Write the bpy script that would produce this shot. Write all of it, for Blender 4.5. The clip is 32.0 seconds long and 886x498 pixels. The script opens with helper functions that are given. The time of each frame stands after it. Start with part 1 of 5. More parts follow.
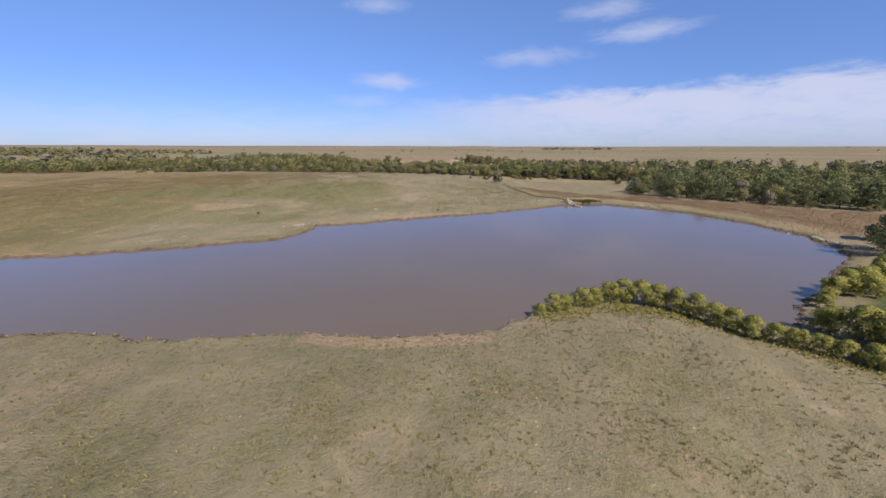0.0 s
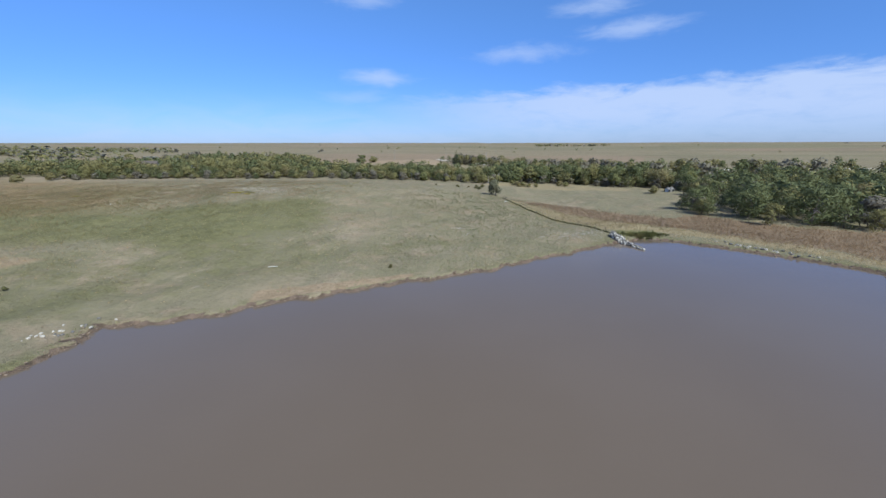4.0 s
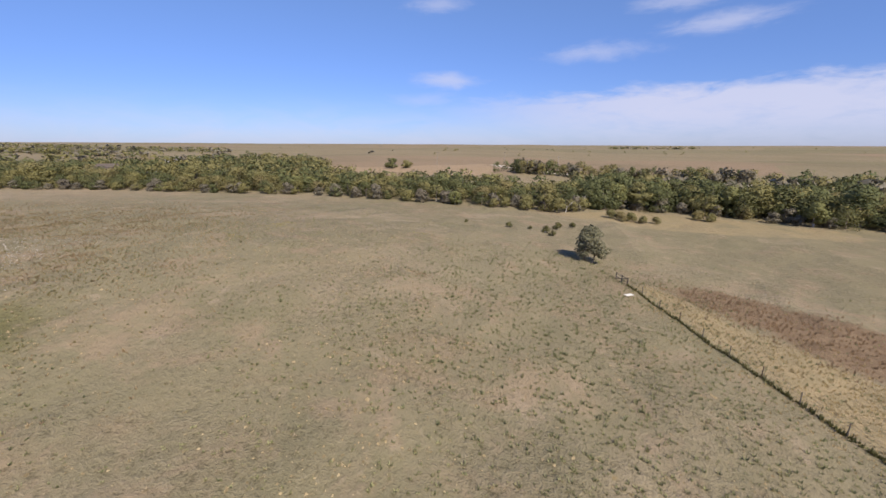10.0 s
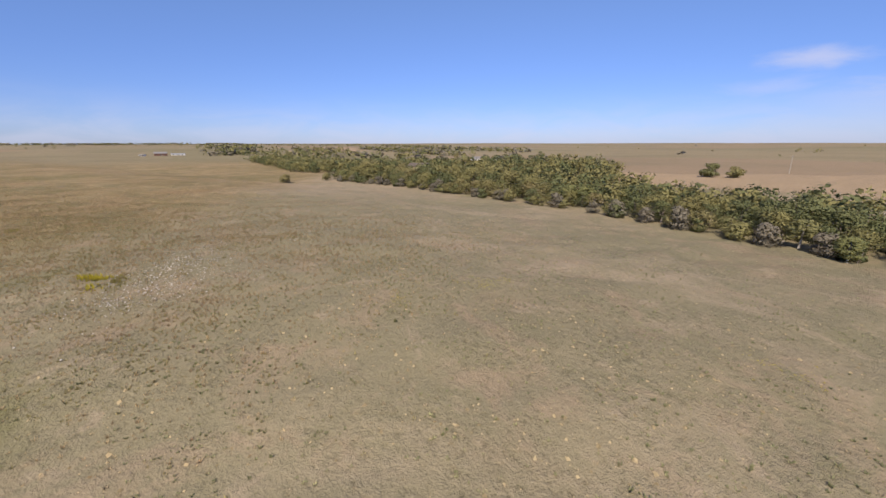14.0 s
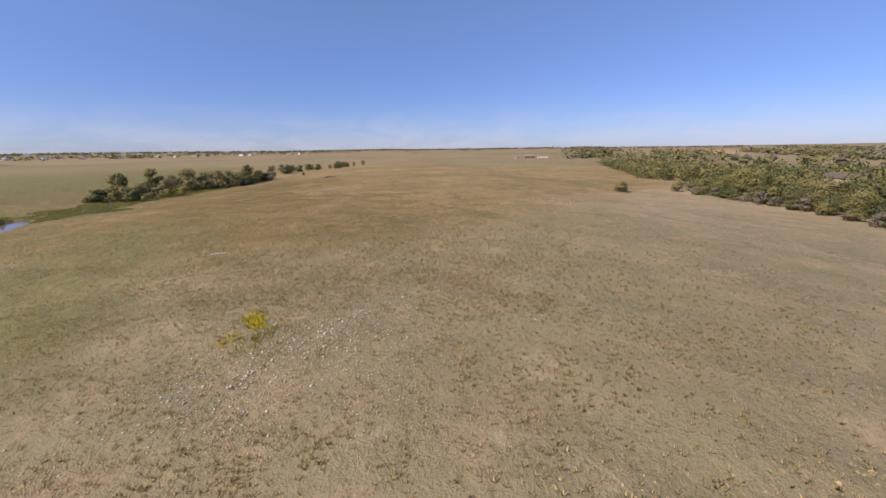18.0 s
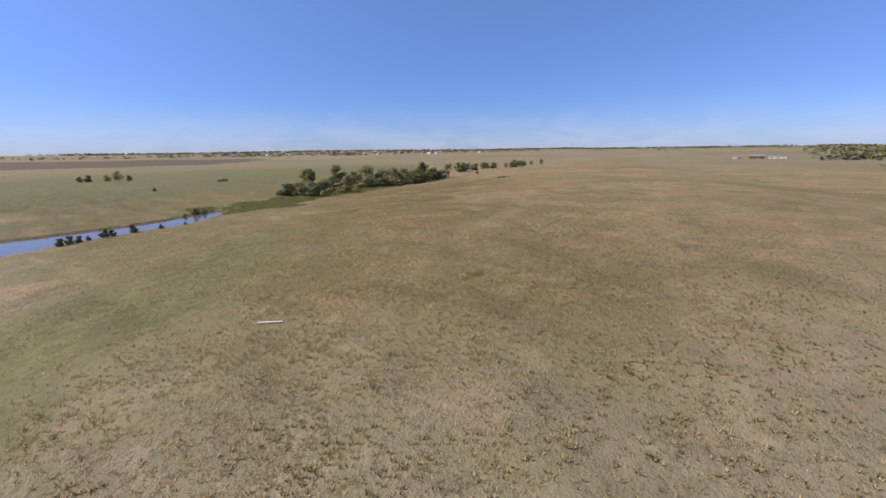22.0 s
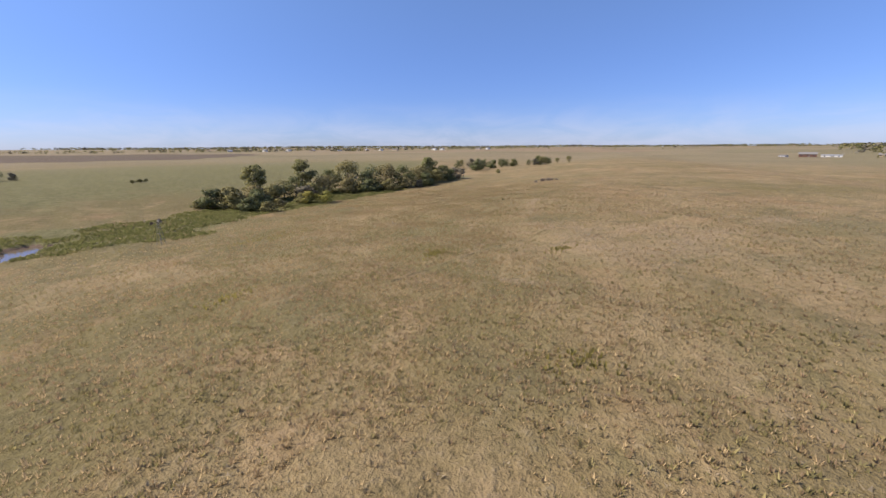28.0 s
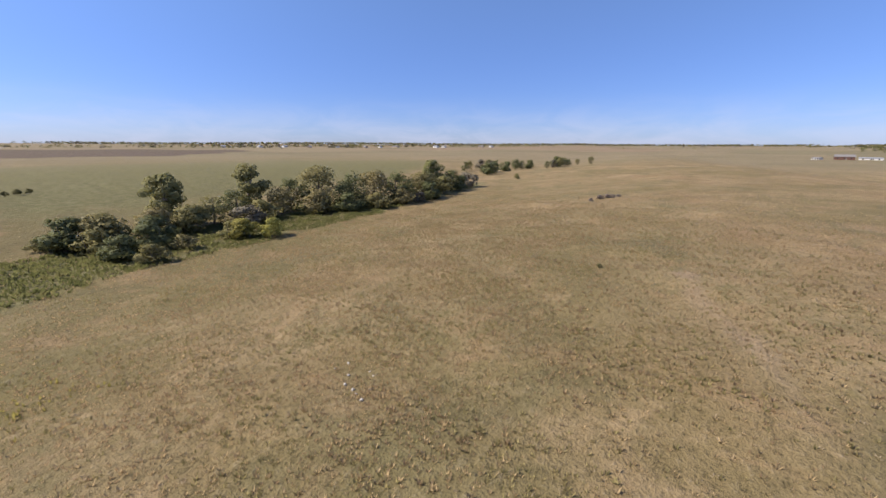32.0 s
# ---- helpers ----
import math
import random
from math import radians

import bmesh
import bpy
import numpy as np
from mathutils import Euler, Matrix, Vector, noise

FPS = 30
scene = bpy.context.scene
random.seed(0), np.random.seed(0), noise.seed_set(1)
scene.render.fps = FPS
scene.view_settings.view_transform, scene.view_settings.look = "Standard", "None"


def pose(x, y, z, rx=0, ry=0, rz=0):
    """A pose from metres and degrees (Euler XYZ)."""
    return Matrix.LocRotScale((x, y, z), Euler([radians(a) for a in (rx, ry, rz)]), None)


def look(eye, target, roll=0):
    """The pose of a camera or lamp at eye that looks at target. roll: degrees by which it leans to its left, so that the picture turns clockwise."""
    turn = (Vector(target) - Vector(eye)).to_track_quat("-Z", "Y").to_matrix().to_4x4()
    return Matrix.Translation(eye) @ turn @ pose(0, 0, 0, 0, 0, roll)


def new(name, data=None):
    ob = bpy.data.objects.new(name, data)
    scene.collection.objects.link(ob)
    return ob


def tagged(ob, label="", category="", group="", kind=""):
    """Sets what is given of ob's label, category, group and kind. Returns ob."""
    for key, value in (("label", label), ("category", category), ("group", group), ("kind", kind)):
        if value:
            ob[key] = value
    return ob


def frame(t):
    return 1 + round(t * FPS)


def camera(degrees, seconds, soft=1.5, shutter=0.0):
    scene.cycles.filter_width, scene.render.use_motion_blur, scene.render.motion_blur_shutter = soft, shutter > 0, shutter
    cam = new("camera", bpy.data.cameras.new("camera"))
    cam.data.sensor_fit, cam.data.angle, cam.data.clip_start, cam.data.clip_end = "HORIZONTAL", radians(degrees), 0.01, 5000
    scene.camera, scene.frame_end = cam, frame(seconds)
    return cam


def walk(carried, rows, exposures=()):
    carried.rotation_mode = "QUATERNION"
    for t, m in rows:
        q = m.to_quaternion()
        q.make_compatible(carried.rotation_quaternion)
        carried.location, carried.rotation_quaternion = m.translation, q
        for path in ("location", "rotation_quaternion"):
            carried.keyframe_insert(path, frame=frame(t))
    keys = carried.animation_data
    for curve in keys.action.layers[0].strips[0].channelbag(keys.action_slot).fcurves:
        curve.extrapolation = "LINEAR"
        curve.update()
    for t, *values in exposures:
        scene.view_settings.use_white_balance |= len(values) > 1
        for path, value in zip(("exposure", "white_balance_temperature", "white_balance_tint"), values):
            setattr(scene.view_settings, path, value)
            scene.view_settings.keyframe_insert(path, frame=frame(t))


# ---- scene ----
cam = camera(96.0, 32.0)
PATH = [
    (0, (0.001, 0.005, 17.745), (-0.226, 1.928, 17.246), -0.04),
    (0.5, (-0.130, 6.669, 17.706), (-0.353, 8.593, 17.205), -0.03),
    (1, (-0.270, 13.308, 17.714), (-0.487, 15.232, 17.213), -0.04),
    (1.5, (-0.404, 19.932, 17.786), (-0.614, 21.857, 17.284), -0.11),
    (2, (-0.537, 26.507, 17.904), (-0.740, 28.432, 17.399), -0.12),
    (2.5, (-0.689, 33.007, 18.050), (-0.885, 34.931, 17.542), -0.13),
    (3, (-0.858, 39.467, 18.184), (-1.049, 41.391, 17.674), -0.11),
    (3.5, (-1.033, 46.038, 18.238), (-1.220, 47.962, 17.726), -0.20),
    (5.5, (-1.283, 74.053, 17.712), (-1.469, 75.976, 17.193), -0.24),
    (6, (-1.244, 80.806, 17.572), (-1.431, 82.729, 17.055), -0.11),
    (6.5, (-1.225, 87.366, 17.461), (-1.414, 89.289, 16.944), -0.18),
    (7, (-1.262, 93.761, 17.354), (-1.459, 95.685, 16.842), -0.11),
    (7.5, (-1.323, 99.982, 17.291), (-1.526, 101.905, 16.781), -0.04),
    (8, (-1.470, 106.143, 17.313), (-1.676, 108.066, 16.804), -0.01),
    (8.5, (-1.753, 112.223, 17.398), (-1.963, 114.147, 16.892), 0.01),
    (9, (-2.170, 117.795, 17.458), (-2.384, 119.719, 16.954), 0.13),
    (9.5, (-2.779, 122.645, 17.425), (-3.090, 124.554, 16.920), 0.13),
    (10, (-3.531, 127.025, 17.381), (-4.013, 128.899, 16.875), 0.14),
    (10.5, (-4.396, 131.095, 17.389), (-5.038, 132.920, 16.883), 0.16),
    (11, (-5.315, 134.942, 17.446), (-6.118, 136.701, 16.937), 0.13),
    (11.5, (-6.318, 138.515, 17.575), (-7.273, 140.196, 17.065), 0.08),
    (12, (-7.626, 142.038, 17.730), (-8.743, 143.616, 17.219), -0.09),
    (12.5, (-9.320, 145.549, 17.832), (-10.576, 147.019, 17.320), -0.07),
    (13, (-11.241, 148.834, 17.892), (-12.611, 150.198, 17.380), -0.11),
    (13.5, (-13.593, 151.726, 17.905), (-15.068, 152.977, 17.396), -0.14),
    (15.5, (-24.494, 160.448, 17.421), (-26.303, 161.137, 16.918), -0.64),
    (16, (-27.440, 162.195, 17.400), (-29.299, 162.740, 16.901), -0.80),
    (16.5, (-30.594, 163.670, 17.366), (-32.501, 164.010, 16.870), -0.79),
    (17, (-33.890, 164.958, 17.327), (-35.828, 165.047, 16.840), -0.81),
    (17.5, (-37.187, 165.801, 17.381), (-39.121, 165.635, 16.897), -0.88),
    (18, (-40.432, 166.293, 17.376), (-42.330, 165.884, 16.897), -0.81),
    (18.5, (-43.633, 166.390, 17.350), (-45.464, 165.741, 16.876), -0.79),
    (19, (-46.827, 165.966, 17.326), (-48.563, 165.091, 16.857), -0.68),
    (19.5, (-49.770, 165.207, 17.310), (-51.418, 164.173, 16.843), -0.53),
    (20, (-52.630, 164.093, 17.218), (-54.227, 162.982, 16.753), -0.43),
    (20.5, (-55.742, 162.393, 16.991), (-57.312, 161.246, 16.525), -0.44),
    (21, (-59.331, 160.273, 16.888), (-60.893, 159.115, 16.421), -0.44),
    (21.5, (-63.124, 157.648, 16.861), (-64.684, 156.489, 16.391), -0.49),
    (22, (-66.852, 154.599, 16.833), (-68.410, 153.438, 16.358), -0.64),
    (22.5, (-70.494, 151.562, 16.696), (-72.050, 150.400, 16.218), -0.78),
    (23, (-74.288, 148.555, 16.505), (-75.844, 147.392, 16.028), -0.79),
    (23.5, (-78.106, 145.514, 16.446), (-79.659, 144.349, 15.964), -0.89),
    (24, (-81.901, 142.414, 16.444), (-83.450, 141.246, 15.958), -0.81),
    (24.5, (-85.634, 139.263, 16.428), (-87.179, 138.092, 15.938), -0.60),
    (25, (-89.256, 135.988, 16.335), (-90.802, 134.819, 15.842), -0.60),
    (25.5, (-92.960, 132.644, 15.992), (-94.508, 131.478, 15.498), -0.59),
    (27.5, (-108.779, 119.041, 14.665), (-110.326, 117.870, 14.179), -0.37),
    (28, (-112.789, 115.617, 14.568), (-114.333, 114.444, 14.080), -0.27),
    (28.5, (-116.752, 112.158, 14.627), (-118.296, 110.987, 14.134), -0.20),
    (29, (-120.600, 108.732, 14.650), (-122.145, 107.563, 14.153), -0.21),
    (29.5, (-124.410, 105.414, 14.618), (-125.952, 104.244, 14.118), -0.17),
    (30, (-128.223, 102.166, 14.579), (-129.764, 100.995, 14.075), -0.16),
    (30.5, (-132.044, 98.956, 14.551), (-133.582, 97.782, 14.045), -0.17),
    (31, (-135.836, 95.765, 14.592), (-137.375, 94.592, 14.085), -0.13),
    (31.5, (-139.689, 92.534, 14.932), (-141.229, 91.362, 14.426), 0.05),
    (32, (-143.505, 89.186, 15.447), (-145.048, 88.015, 14.946), 0.30),
]
EXPOSURES = [(0.0, 0.28, 6550, 10), (0.9, 0.28, 6050, 6), (2.0, 0.27, 5620, 2), (4.5, 0.27, 5480, 0), (7.3, 0.29, 5420, 0), (7.7, 0.30, 5480, 1),
             (8.4, 0.31, 6150, 8), (9.2, 0.31, 6500, 11), (11.5, 0.31, 6750, 13), (13.0, 0.30, 6600, 12), (16.0, 0.32, 7150, 15), (18.2, 0.31, 7050, 15), (20.0, 0.30, 6500, 12), (22.0, 0.29, 6350, 11), (24.0, 0.40, 6700, 12), (32.0, 0.43, 6600, 12)]
walk(cam, [(t, look(eye, target, roll)) for t, eye, target, roll in PATH], EXPOSURES)

# ---------------------------------------------------------------- daylight
SUN_AZ, SUN_EL = 139.0, 43.0   # degrees clockwise from +y, and above the horizon
world = bpy.data.worlds.new("world")
scene.world = world
world.use_nodes = True


class Nodes:
    """Short-hand for building node trees."""

    def __init__(self, tree):
        self.t = tree
        tree.nodes.clear()

    def add(self, kind, inputs=None, **attrs):
        n = self.t.nodes.new(kind)
        for k, v in attrs.items():
            setattr(n, k, v)
        for k, v in (inputs or {}).items():
            self.put(n.inputs[k], v)
        return n

    def put(self, socket, v):
        if isinstance(v, bpy.types.NodeSocket):
            self.t.links.new(v, socket)
        elif isinstance(v, bpy.types.Node):
            self.t.links.new(v.outputs[0], socket)
        else:
            socket.default_value = v

    def math(self, op, a, b=0.0, c=0.0, clamp=False):
        return self.add("ShaderNodeMath", {0: a, 1: b, 2: c}, operation=op, use_clamp=clamp).outputs[0]

    def noise(self, vec, scale, detail=3.0, rough=0.55, distort=0.0):
        return self.add("ShaderNodeTexNoise", {"Vector": vec, "Scale": scale, "Detail": detail, "Roughness": rough, "Distortion": distort}).outputs[0]

    def ramp(self, v, lo, hi, a=0.0, b=1.0):
        n = self.add("ShaderNodeMapRange", {0: v, 1: lo, 2: hi, 3: a, 4: b}, interpolation_type="SMOOTHSTEP")
        return n.outputs[0]

    def mix(self, f, a, b, blend="MIX"):
        n = self.add("ShaderNodeMix", data_type="RGBA", blend_type=blend)
        self.put(n.inputs[0], f)
        for s, v in ((n.inputs[6], a), (n.inputs[7], b)):
            self.put(s, (*v, 1.0) if isinstance(v, tuple) and len(v) == 3 else v)
        return n.outputs[2]


def build_sky():
    n = Nodes(world.node_tree)
    sky = n.add("ShaderNodeTexSky", sky_type="NISHITA", sun_disc=False)
    sky.sun_elevation, sky.sun_rotation = radians(SUN_EL), radians(SUN_AZ)
    sky.altitude, sky.air_density, sky.dust_density, sky.ozone_density = 400, 1.0, 0.35, 2.2
    d = n.add("ShaderNodeTexCoord").outputs["Generated"]
    xyz = n.add("ShaderNodeSeparateXYZ", {0: d})
    az = n.math("MULTIPLY", n.math("ARCTAN2", xyz.outputs[0], xyz.outputs[1]), 57.2958)
    el = n.math("MULTIPLY", n.math("ARCSINE", xyz.outputs[2]), 57.2958)
    at = n.add("ShaderNodeCombineXYZ", {0: n.math("MULTIPLY", az, 0.3), 1: el, 2: 0.0}).outputs[0]
    wisp = n.noise(at, 0.45, 5.0, 0.6, 0.6)
    fine = n.noise(at, 1.4, 4.0, 0.6, 0.3)
    rough = n.math("ADD", n.math("MULTIPLY", wisp, 0.7), n.math("MULTIPLY", fine, 0.3))
    cloud = None
    # small fair-weather puffs: azimuth, elevation, half width, half height, strength
    for a, e, w, h, s in ((-15.0, 16.8, 4.0, 0.9, 0.4), (13.0, 15.6, 4.5, 1.3, 0.5), (17.5, 12.9, 6.0, 1.1, 0.55),
                          (5.0, 11.0, 6.5, 1.1, 0.45), (-14.2, 8.3, 4.6, 1.0, 0.58), (-17.0, 5.8, 5.0, 1.0, 0.3)):
        u = n.math("DIVIDE", n.math("SUBTRACT", az, a), w)
        v = n.math("DIVIDE", n.math("SUBTRACT", el, e), h)
        r = n.math("SQRT", n.math("ADD", n.math("MULTIPLY", u, u), n.math("MULTIPLY", v, v)))
        r = n.math("ADD", r, n.math("MULTIPLY", n.math("SUBTRACT", 0.5, rough), 2.6))
        m = n.ramp(r, 1.35, -0.1, 0.0, s)
        cloud = m if cloud is None else n.math("MAXIMUM", cloud, m)
    # the long veil that climbs towards the east
    top = n.math("ADD", n.math("MULTIPLY", n.math("SUBTRACT", az, 10.0), 0.035), 7.0)
    top = n.math("ADD", top, n.math("MULTIPLY", n.math("SUBTRACT", rough, 0.5), 5.0))
    veil = n.math("MULTIPLY", n.ramp(n.math("SUBTRACT", top, el), -0.2, 1.8), n.ramp(n.math("ABSOLUTE", n.math("SUBTRACT", az, 38.0)), 62.0, 25.0))
    veil = n.math("MULTIPLY", veil, n.ramp(n.math("ADD", rough, n.math("MULTIPLY", el, 0.02)), 0.22, 0.62, 0.35, 0.85))
    veil = n.math("MULTIPLY", veil, n.ramp(el, -0.5, 4.0, 0.45, 1.0))
    cloud = n.math("MAXIMUM", cloud, veil)
    # a pale band low down all round
    low = n.math("MULTIPLY", n.ramp(el, 7.0, 0.0), n.ramp(wisp, 0.3, 0.7, 0.08, 0.4))
    cloud = n.math("MAXIMUM", cloud, low)
    tinted = n.mix(1.0, sky.outputs[0], (0.74, 0.93, 1.34), "MULTIPLY")
    tinted = n.mix(n.ramp(el, 22.0, 0.0), tinted, n.mix(1.0, tinted, (0.76, 0.77, 0.96), "MULTIPLY"))
    tinted = n.mix(n.ramp(el, 4.0, 26.0), tinted, n.mix(1.0, tinted, (1.35, 1.22, 1.12), "MULTIPLY"))
    both = n.mix(cloud, tinted, (6.4, 6.7, 8.6))
    out = n.add("ShaderNodeBackground", {0: both, 1: SKY_POWER})
    n.add("ShaderNodeOutputWorld", {0: out})


SKY_POWER = 0.083
build_sky()
sun = new("sun", bpy.data.lights.new("sun", "SUN"))
sun.data.energy, sun.data.angle, sun.data.color = 5.0, radians(0.55), (1.0, 0.91, 0.78)
saz, sel = radians(SUN_AZ), radians(SUN_EL)
sun.matrix_world = look((0, 0, 60), (-math.sin(saz) * math.cos(sel), -math.cos(saz) * math.cos(sel), 60 - math.sin(sel)))


# ---------------------------------------------------------------- materials
def material(name, rough=0.8, metal=0.0, spec=0.3):
    m = bpy.data.materials.new(name)
    m.use_nodes = True
    n = Nodes(m.node_tree)
    b = n.add("ShaderNodeBsdfPrincipled", {"Roughness": rough, "Metallic": metal, "Specular IOR Level": spec})
    n.add("ShaderNodeOutputMaterial", {0: b})
    n.place = n.add("ShaderNodeNewGeometry").outputs["Position"]
    n.local = n.add("ShaderNodeTexCoord").outputs["Object"]
    return m, n, b


def bump(n, b, height, strength, dist):
    n.put(b.inputs["Normal"], n.add("ShaderNodeBump", {"Height": height, "Strength": strength, "Distance": dist}))


def plain(name, a, c, scale=3.0, rough=0.8, metal=0.0, relief=0.2, dist=0.02):
    """A surface of two mingled colours with grain."""
    m, n, b = material(name, rough, metal)
    big, small = n.noise(n.local, scale, 4.0), n.noise(n.local, scale * 9, 3.0)
    f = n.math("ADD", n.math("MULTIPLY", big, 0.6), n.math("MULTIPLY", small, 0.4))
    n.put(b.inputs["Base Color"], n.mix(n.ramp(f, 0.3, 0.7), a, c))
    bump(n, b, f, relief, dist)
    return m


def leafy(name, dark, light, odd, odd_share=0.12, glow=0.25):
    """Foliage: a shade for each tuft or leaf, one for each plant, some light through the leaf."""
    m = bpy.data.materials.new(name)
    m.use_nodes = True
    n = Nodes(m.node_tree)
    geo = n.add("ShaderNodeNewGeometry")
    isl = geo.outputs["Random Per Island"]
    plant = n.add("ShaderNodeObjectInfo").outputs["Random"]
    c = n.mix(n.ramp(isl, 0.0, 1.0, 0.3, 0.72), dark, light)
    place = n.noise(geo.outputs["Position"], 0.35, 3.0)
    c = n.mix(n.ramp(n.math("ADD", n.math("MULTIPLY", plant, 0.7), n.math("MULTIPLY", place, 0.5)), 0.75 - odd_share, 1.05, 0.0, 0.8), c, odd)
    c = n.mix(n.ramp(plant, 0.0, 1.0, 0.0, 0.35), c, n.mix(0.5, c, dark))
    b = n.add("ShaderNodeBsdfPrincipled", {"Base Color": c, "Roughness": 0.7, "Specular IOR Level": 0.15})
    tr = n.add("ShaderNodeBsdfTranslucent", {0: n.mix(0.5, c, light)})
    n.add("ShaderNodeOutputMaterial", {0: n.add("ShaderNodeMixShader", {0: glow, 1: b, 2: tr})})
    return m


def grassy(name, dark, light, odd, odd_share=0.1):
    """Grass blades: thin and lit through from either side, so that a sward shades as one lying surface."""
    m = bpy.data.materials.new(name)
    m.use_nodes = True
    n = Nodes(m.node_tree)
    geo = n.add("ShaderNodeNewGeometry")
    isl = geo.outputs["Random Per Island"]
    patch = n.noise(geo.outputs["Position"], 0.3, 3.0)
    c = n.mix(n.ramp(isl, 0.0, 1.0, 0.2, 0.8), dark, light)
    c = n.mix(n.ramp(patch, 0.62 - odd_share, 0.78, 0.0, 0.8), c, odd)
    tilt = n.noise(geo.outputs["Position"], 9.0, 1.0)
    lean = [n.math("MULTIPLY", n.math("SUBTRACT", v, 0.5), 0.6) for v in (isl, tilt)]
    up = n.add("ShaderNodeVectorMath", {0: n.add("ShaderNodeCombineXYZ", {0: lean[0], 1: lean[1], 2: 1.0})}, operation="NORMALIZE").outputs[0]
    down = n.add("ShaderNodeVectorMath", {0: up, 1: (-1.0, -1.0, -1.0)}, operation="MULTIPLY").outputs[0]
    b = n.add("ShaderNodeBsdfDiffuse", {"Color": c, "Roughness": 0.6, "Normal": up})
    tr = n.add("ShaderNodeBsdfTranslucent", {"Color": c, "Normal": down})
    n.add("ShaderNodeOutputMaterial", {0: n.add("ShaderNodeAddShader", {0: b, 1: tr})})
    return m


def ground_material():
    m, n, b = material("pasture", 0.95, 0.0, 0.12)
    p = n.place
    attr = {k: n.add("ShaderNodeAttribute", attribute_name=k).outputs["Fac"] for k in ("rust", "gold", "green", "bare", "far", "mud", "crop", "olive", "tall", "plough", "lawn")}
    big, mid, small = n.noise(p, 0.018, 4.0, 0.6, 0.4), n.noise(p, 0.11, 4.0, 0.6), n.noise(p, 0.75, 3.0, 0.6)
    tall = n.ramp(n.math("ADD", attr["tall"], n.math("MULTIPLY", n.math("SUBTRACT", big, 0.5), 0.9)), 0.15, 0.85)
    dry, straw = n.mix(tall, (0.332, 0.262, 0.174), (0.270, 0.196, 0.102)), n.mix(tall, (0.400, 0.322, 0.224), (0.385, 0.290, 0.164))
    olive, russet = n.mix(tall, (0.238, 0.214, 0.130), (0.182, 0.157, 0.070)), n.mix(tall, (0.305, 0.222, 0.144), (0.282, 0.186, 0.102))
    drift = n.noise(p, 0.045, 5.0, 0.65, 0.5)
    c = n.mix(n.ramp(mid, 0.36, 0.64), dry, straw)
    c = n.mix(n.ramp(n.math("ADD", big, n.math("MULTIPLY", attr["olive"], 0.55)), 0.42, 0.85, 0.05, 0.9), c, olive)
    c = n.mix(n.ramp(n.math("ADD", n.math("MULTIPLY", mid, 0.5), n.math("MULTIPLY", small, 0.5)), 0.52, 0.64, 0.0, 0.6), c, olive)
    c = n.mix(n.ramp(drift, 0.55, 0.70, 0.0, 0.42), c, russet)
    c = n.mix(n.ramp(n.noise(p, 0.032, 5.0, 0.7, 0.8), 0.52, 0.70, 0.0, 0.7), c, straw)
    c = n.mix(n.ramp(n.noise(p, 0.15, 5.0, 0.7, 0.5), 0.50, 0.66, 0.0, 0.6), c, n.mix(0.4, russet, straw))
    c = n.mix(n.ramp(n.noise(p, 0.095, 5.0, 0.7, 0.9), 0.50, 0.68, 0.0, 0.6), c, n.mix(tall, (0.205, 0.190, 0.110), (0.150, 0.136, 0.066)))
    c = n.mix(n.ramp(n.noise(p, 0.21, 4.0, 0.7, 0.6), 0.56, 0.70, 0.0, 0.5), c, straw)
    c = n.mix(n.ramp(n.noise(p, 0.027, 4.0, 0.6, 0.6), 0.58, 0.74, 0.0, 0.4), c, (0.145, 0.148, 0.078))

    def region(c, key, colour, colour2, reach=0.5):
        edge = n.math("ADD", attr[key], n.math("MULTIPLY", n.math("SUBTRACT", mid, 0.5), reach))
        edge = n.math("ADD", edge, n.math("MULTIPLY", n.math("SUBTRACT", small, 0.5), reach * 0.7))
        return n.mix(n.ramp(edge, 0.35, 0.65), c, n.mix(n.ramp(small, 0.35, 0.65), colour, colour2))

    c = region(c, "green", (0.150, 0.146, 0.064), (0.205, 0.192, 0.092))
    c = region(c, "lawn", (0.070, 0.115, 0.032), (0.100, 0.140, 0.045))
    c = region(c, "gold", (0.370, 0.295, 0.170), (0.320, 0.265, 0.152), 0.8)
    c = region(c, "rust", (0.200, 0.140, 0.086), (0.255, 0.185, 0.115), 0.8)
    c = region(c, "bare", (0.370, 0.282, 0.182), (0.315, 0.238, 0.148))
    c = region(c, "mud", (0.125, 0.092, 0.068), (0.200, 0.148, 0.110), 0.25)
    # distant farmland: prairie, stubble and ploughed strips
    fields = n.add("ShaderNodeTexVoronoi", {"Vector": n.add("ShaderNodeMapping", {0: p, 2: (0, 0, 0.18), 3: (1.0, 2.2, 1.0)}), "Scale": 0.0022, "Randomness": 0.7}, distance="CHEBYCHEV")
    tone = n.add("ShaderNodeSeparateColor", {0: fields.outputs["Color"]}).outputs[0]
    wide = n.mix(n.ramp(tone, 0.15, 0.85), (0.272, 0.225, 0.138), (0.228, 0.202, 0.116))
    wide = n.mix(n.ramp(tone, 0.80, 0.82), wide, (0.290, 0.220, 0.142))
    wide = n.mix(n.ramp(n.noise(p, 0.006, 4.0), 0.45, 0.7, 0.0, 0.6), wide, (0.180, 0.158, 0.094))
    c = n.mix(attr["far"], c, wide)
    c = region(c, "plough", (0.125, 0.098, 0.070), (0.160, 0.125, 0.090), 0.2)
    c = region(c, "crop", (0.380, 0.288, 0.185), (0.340, 0.256, 0.160), 0.1)
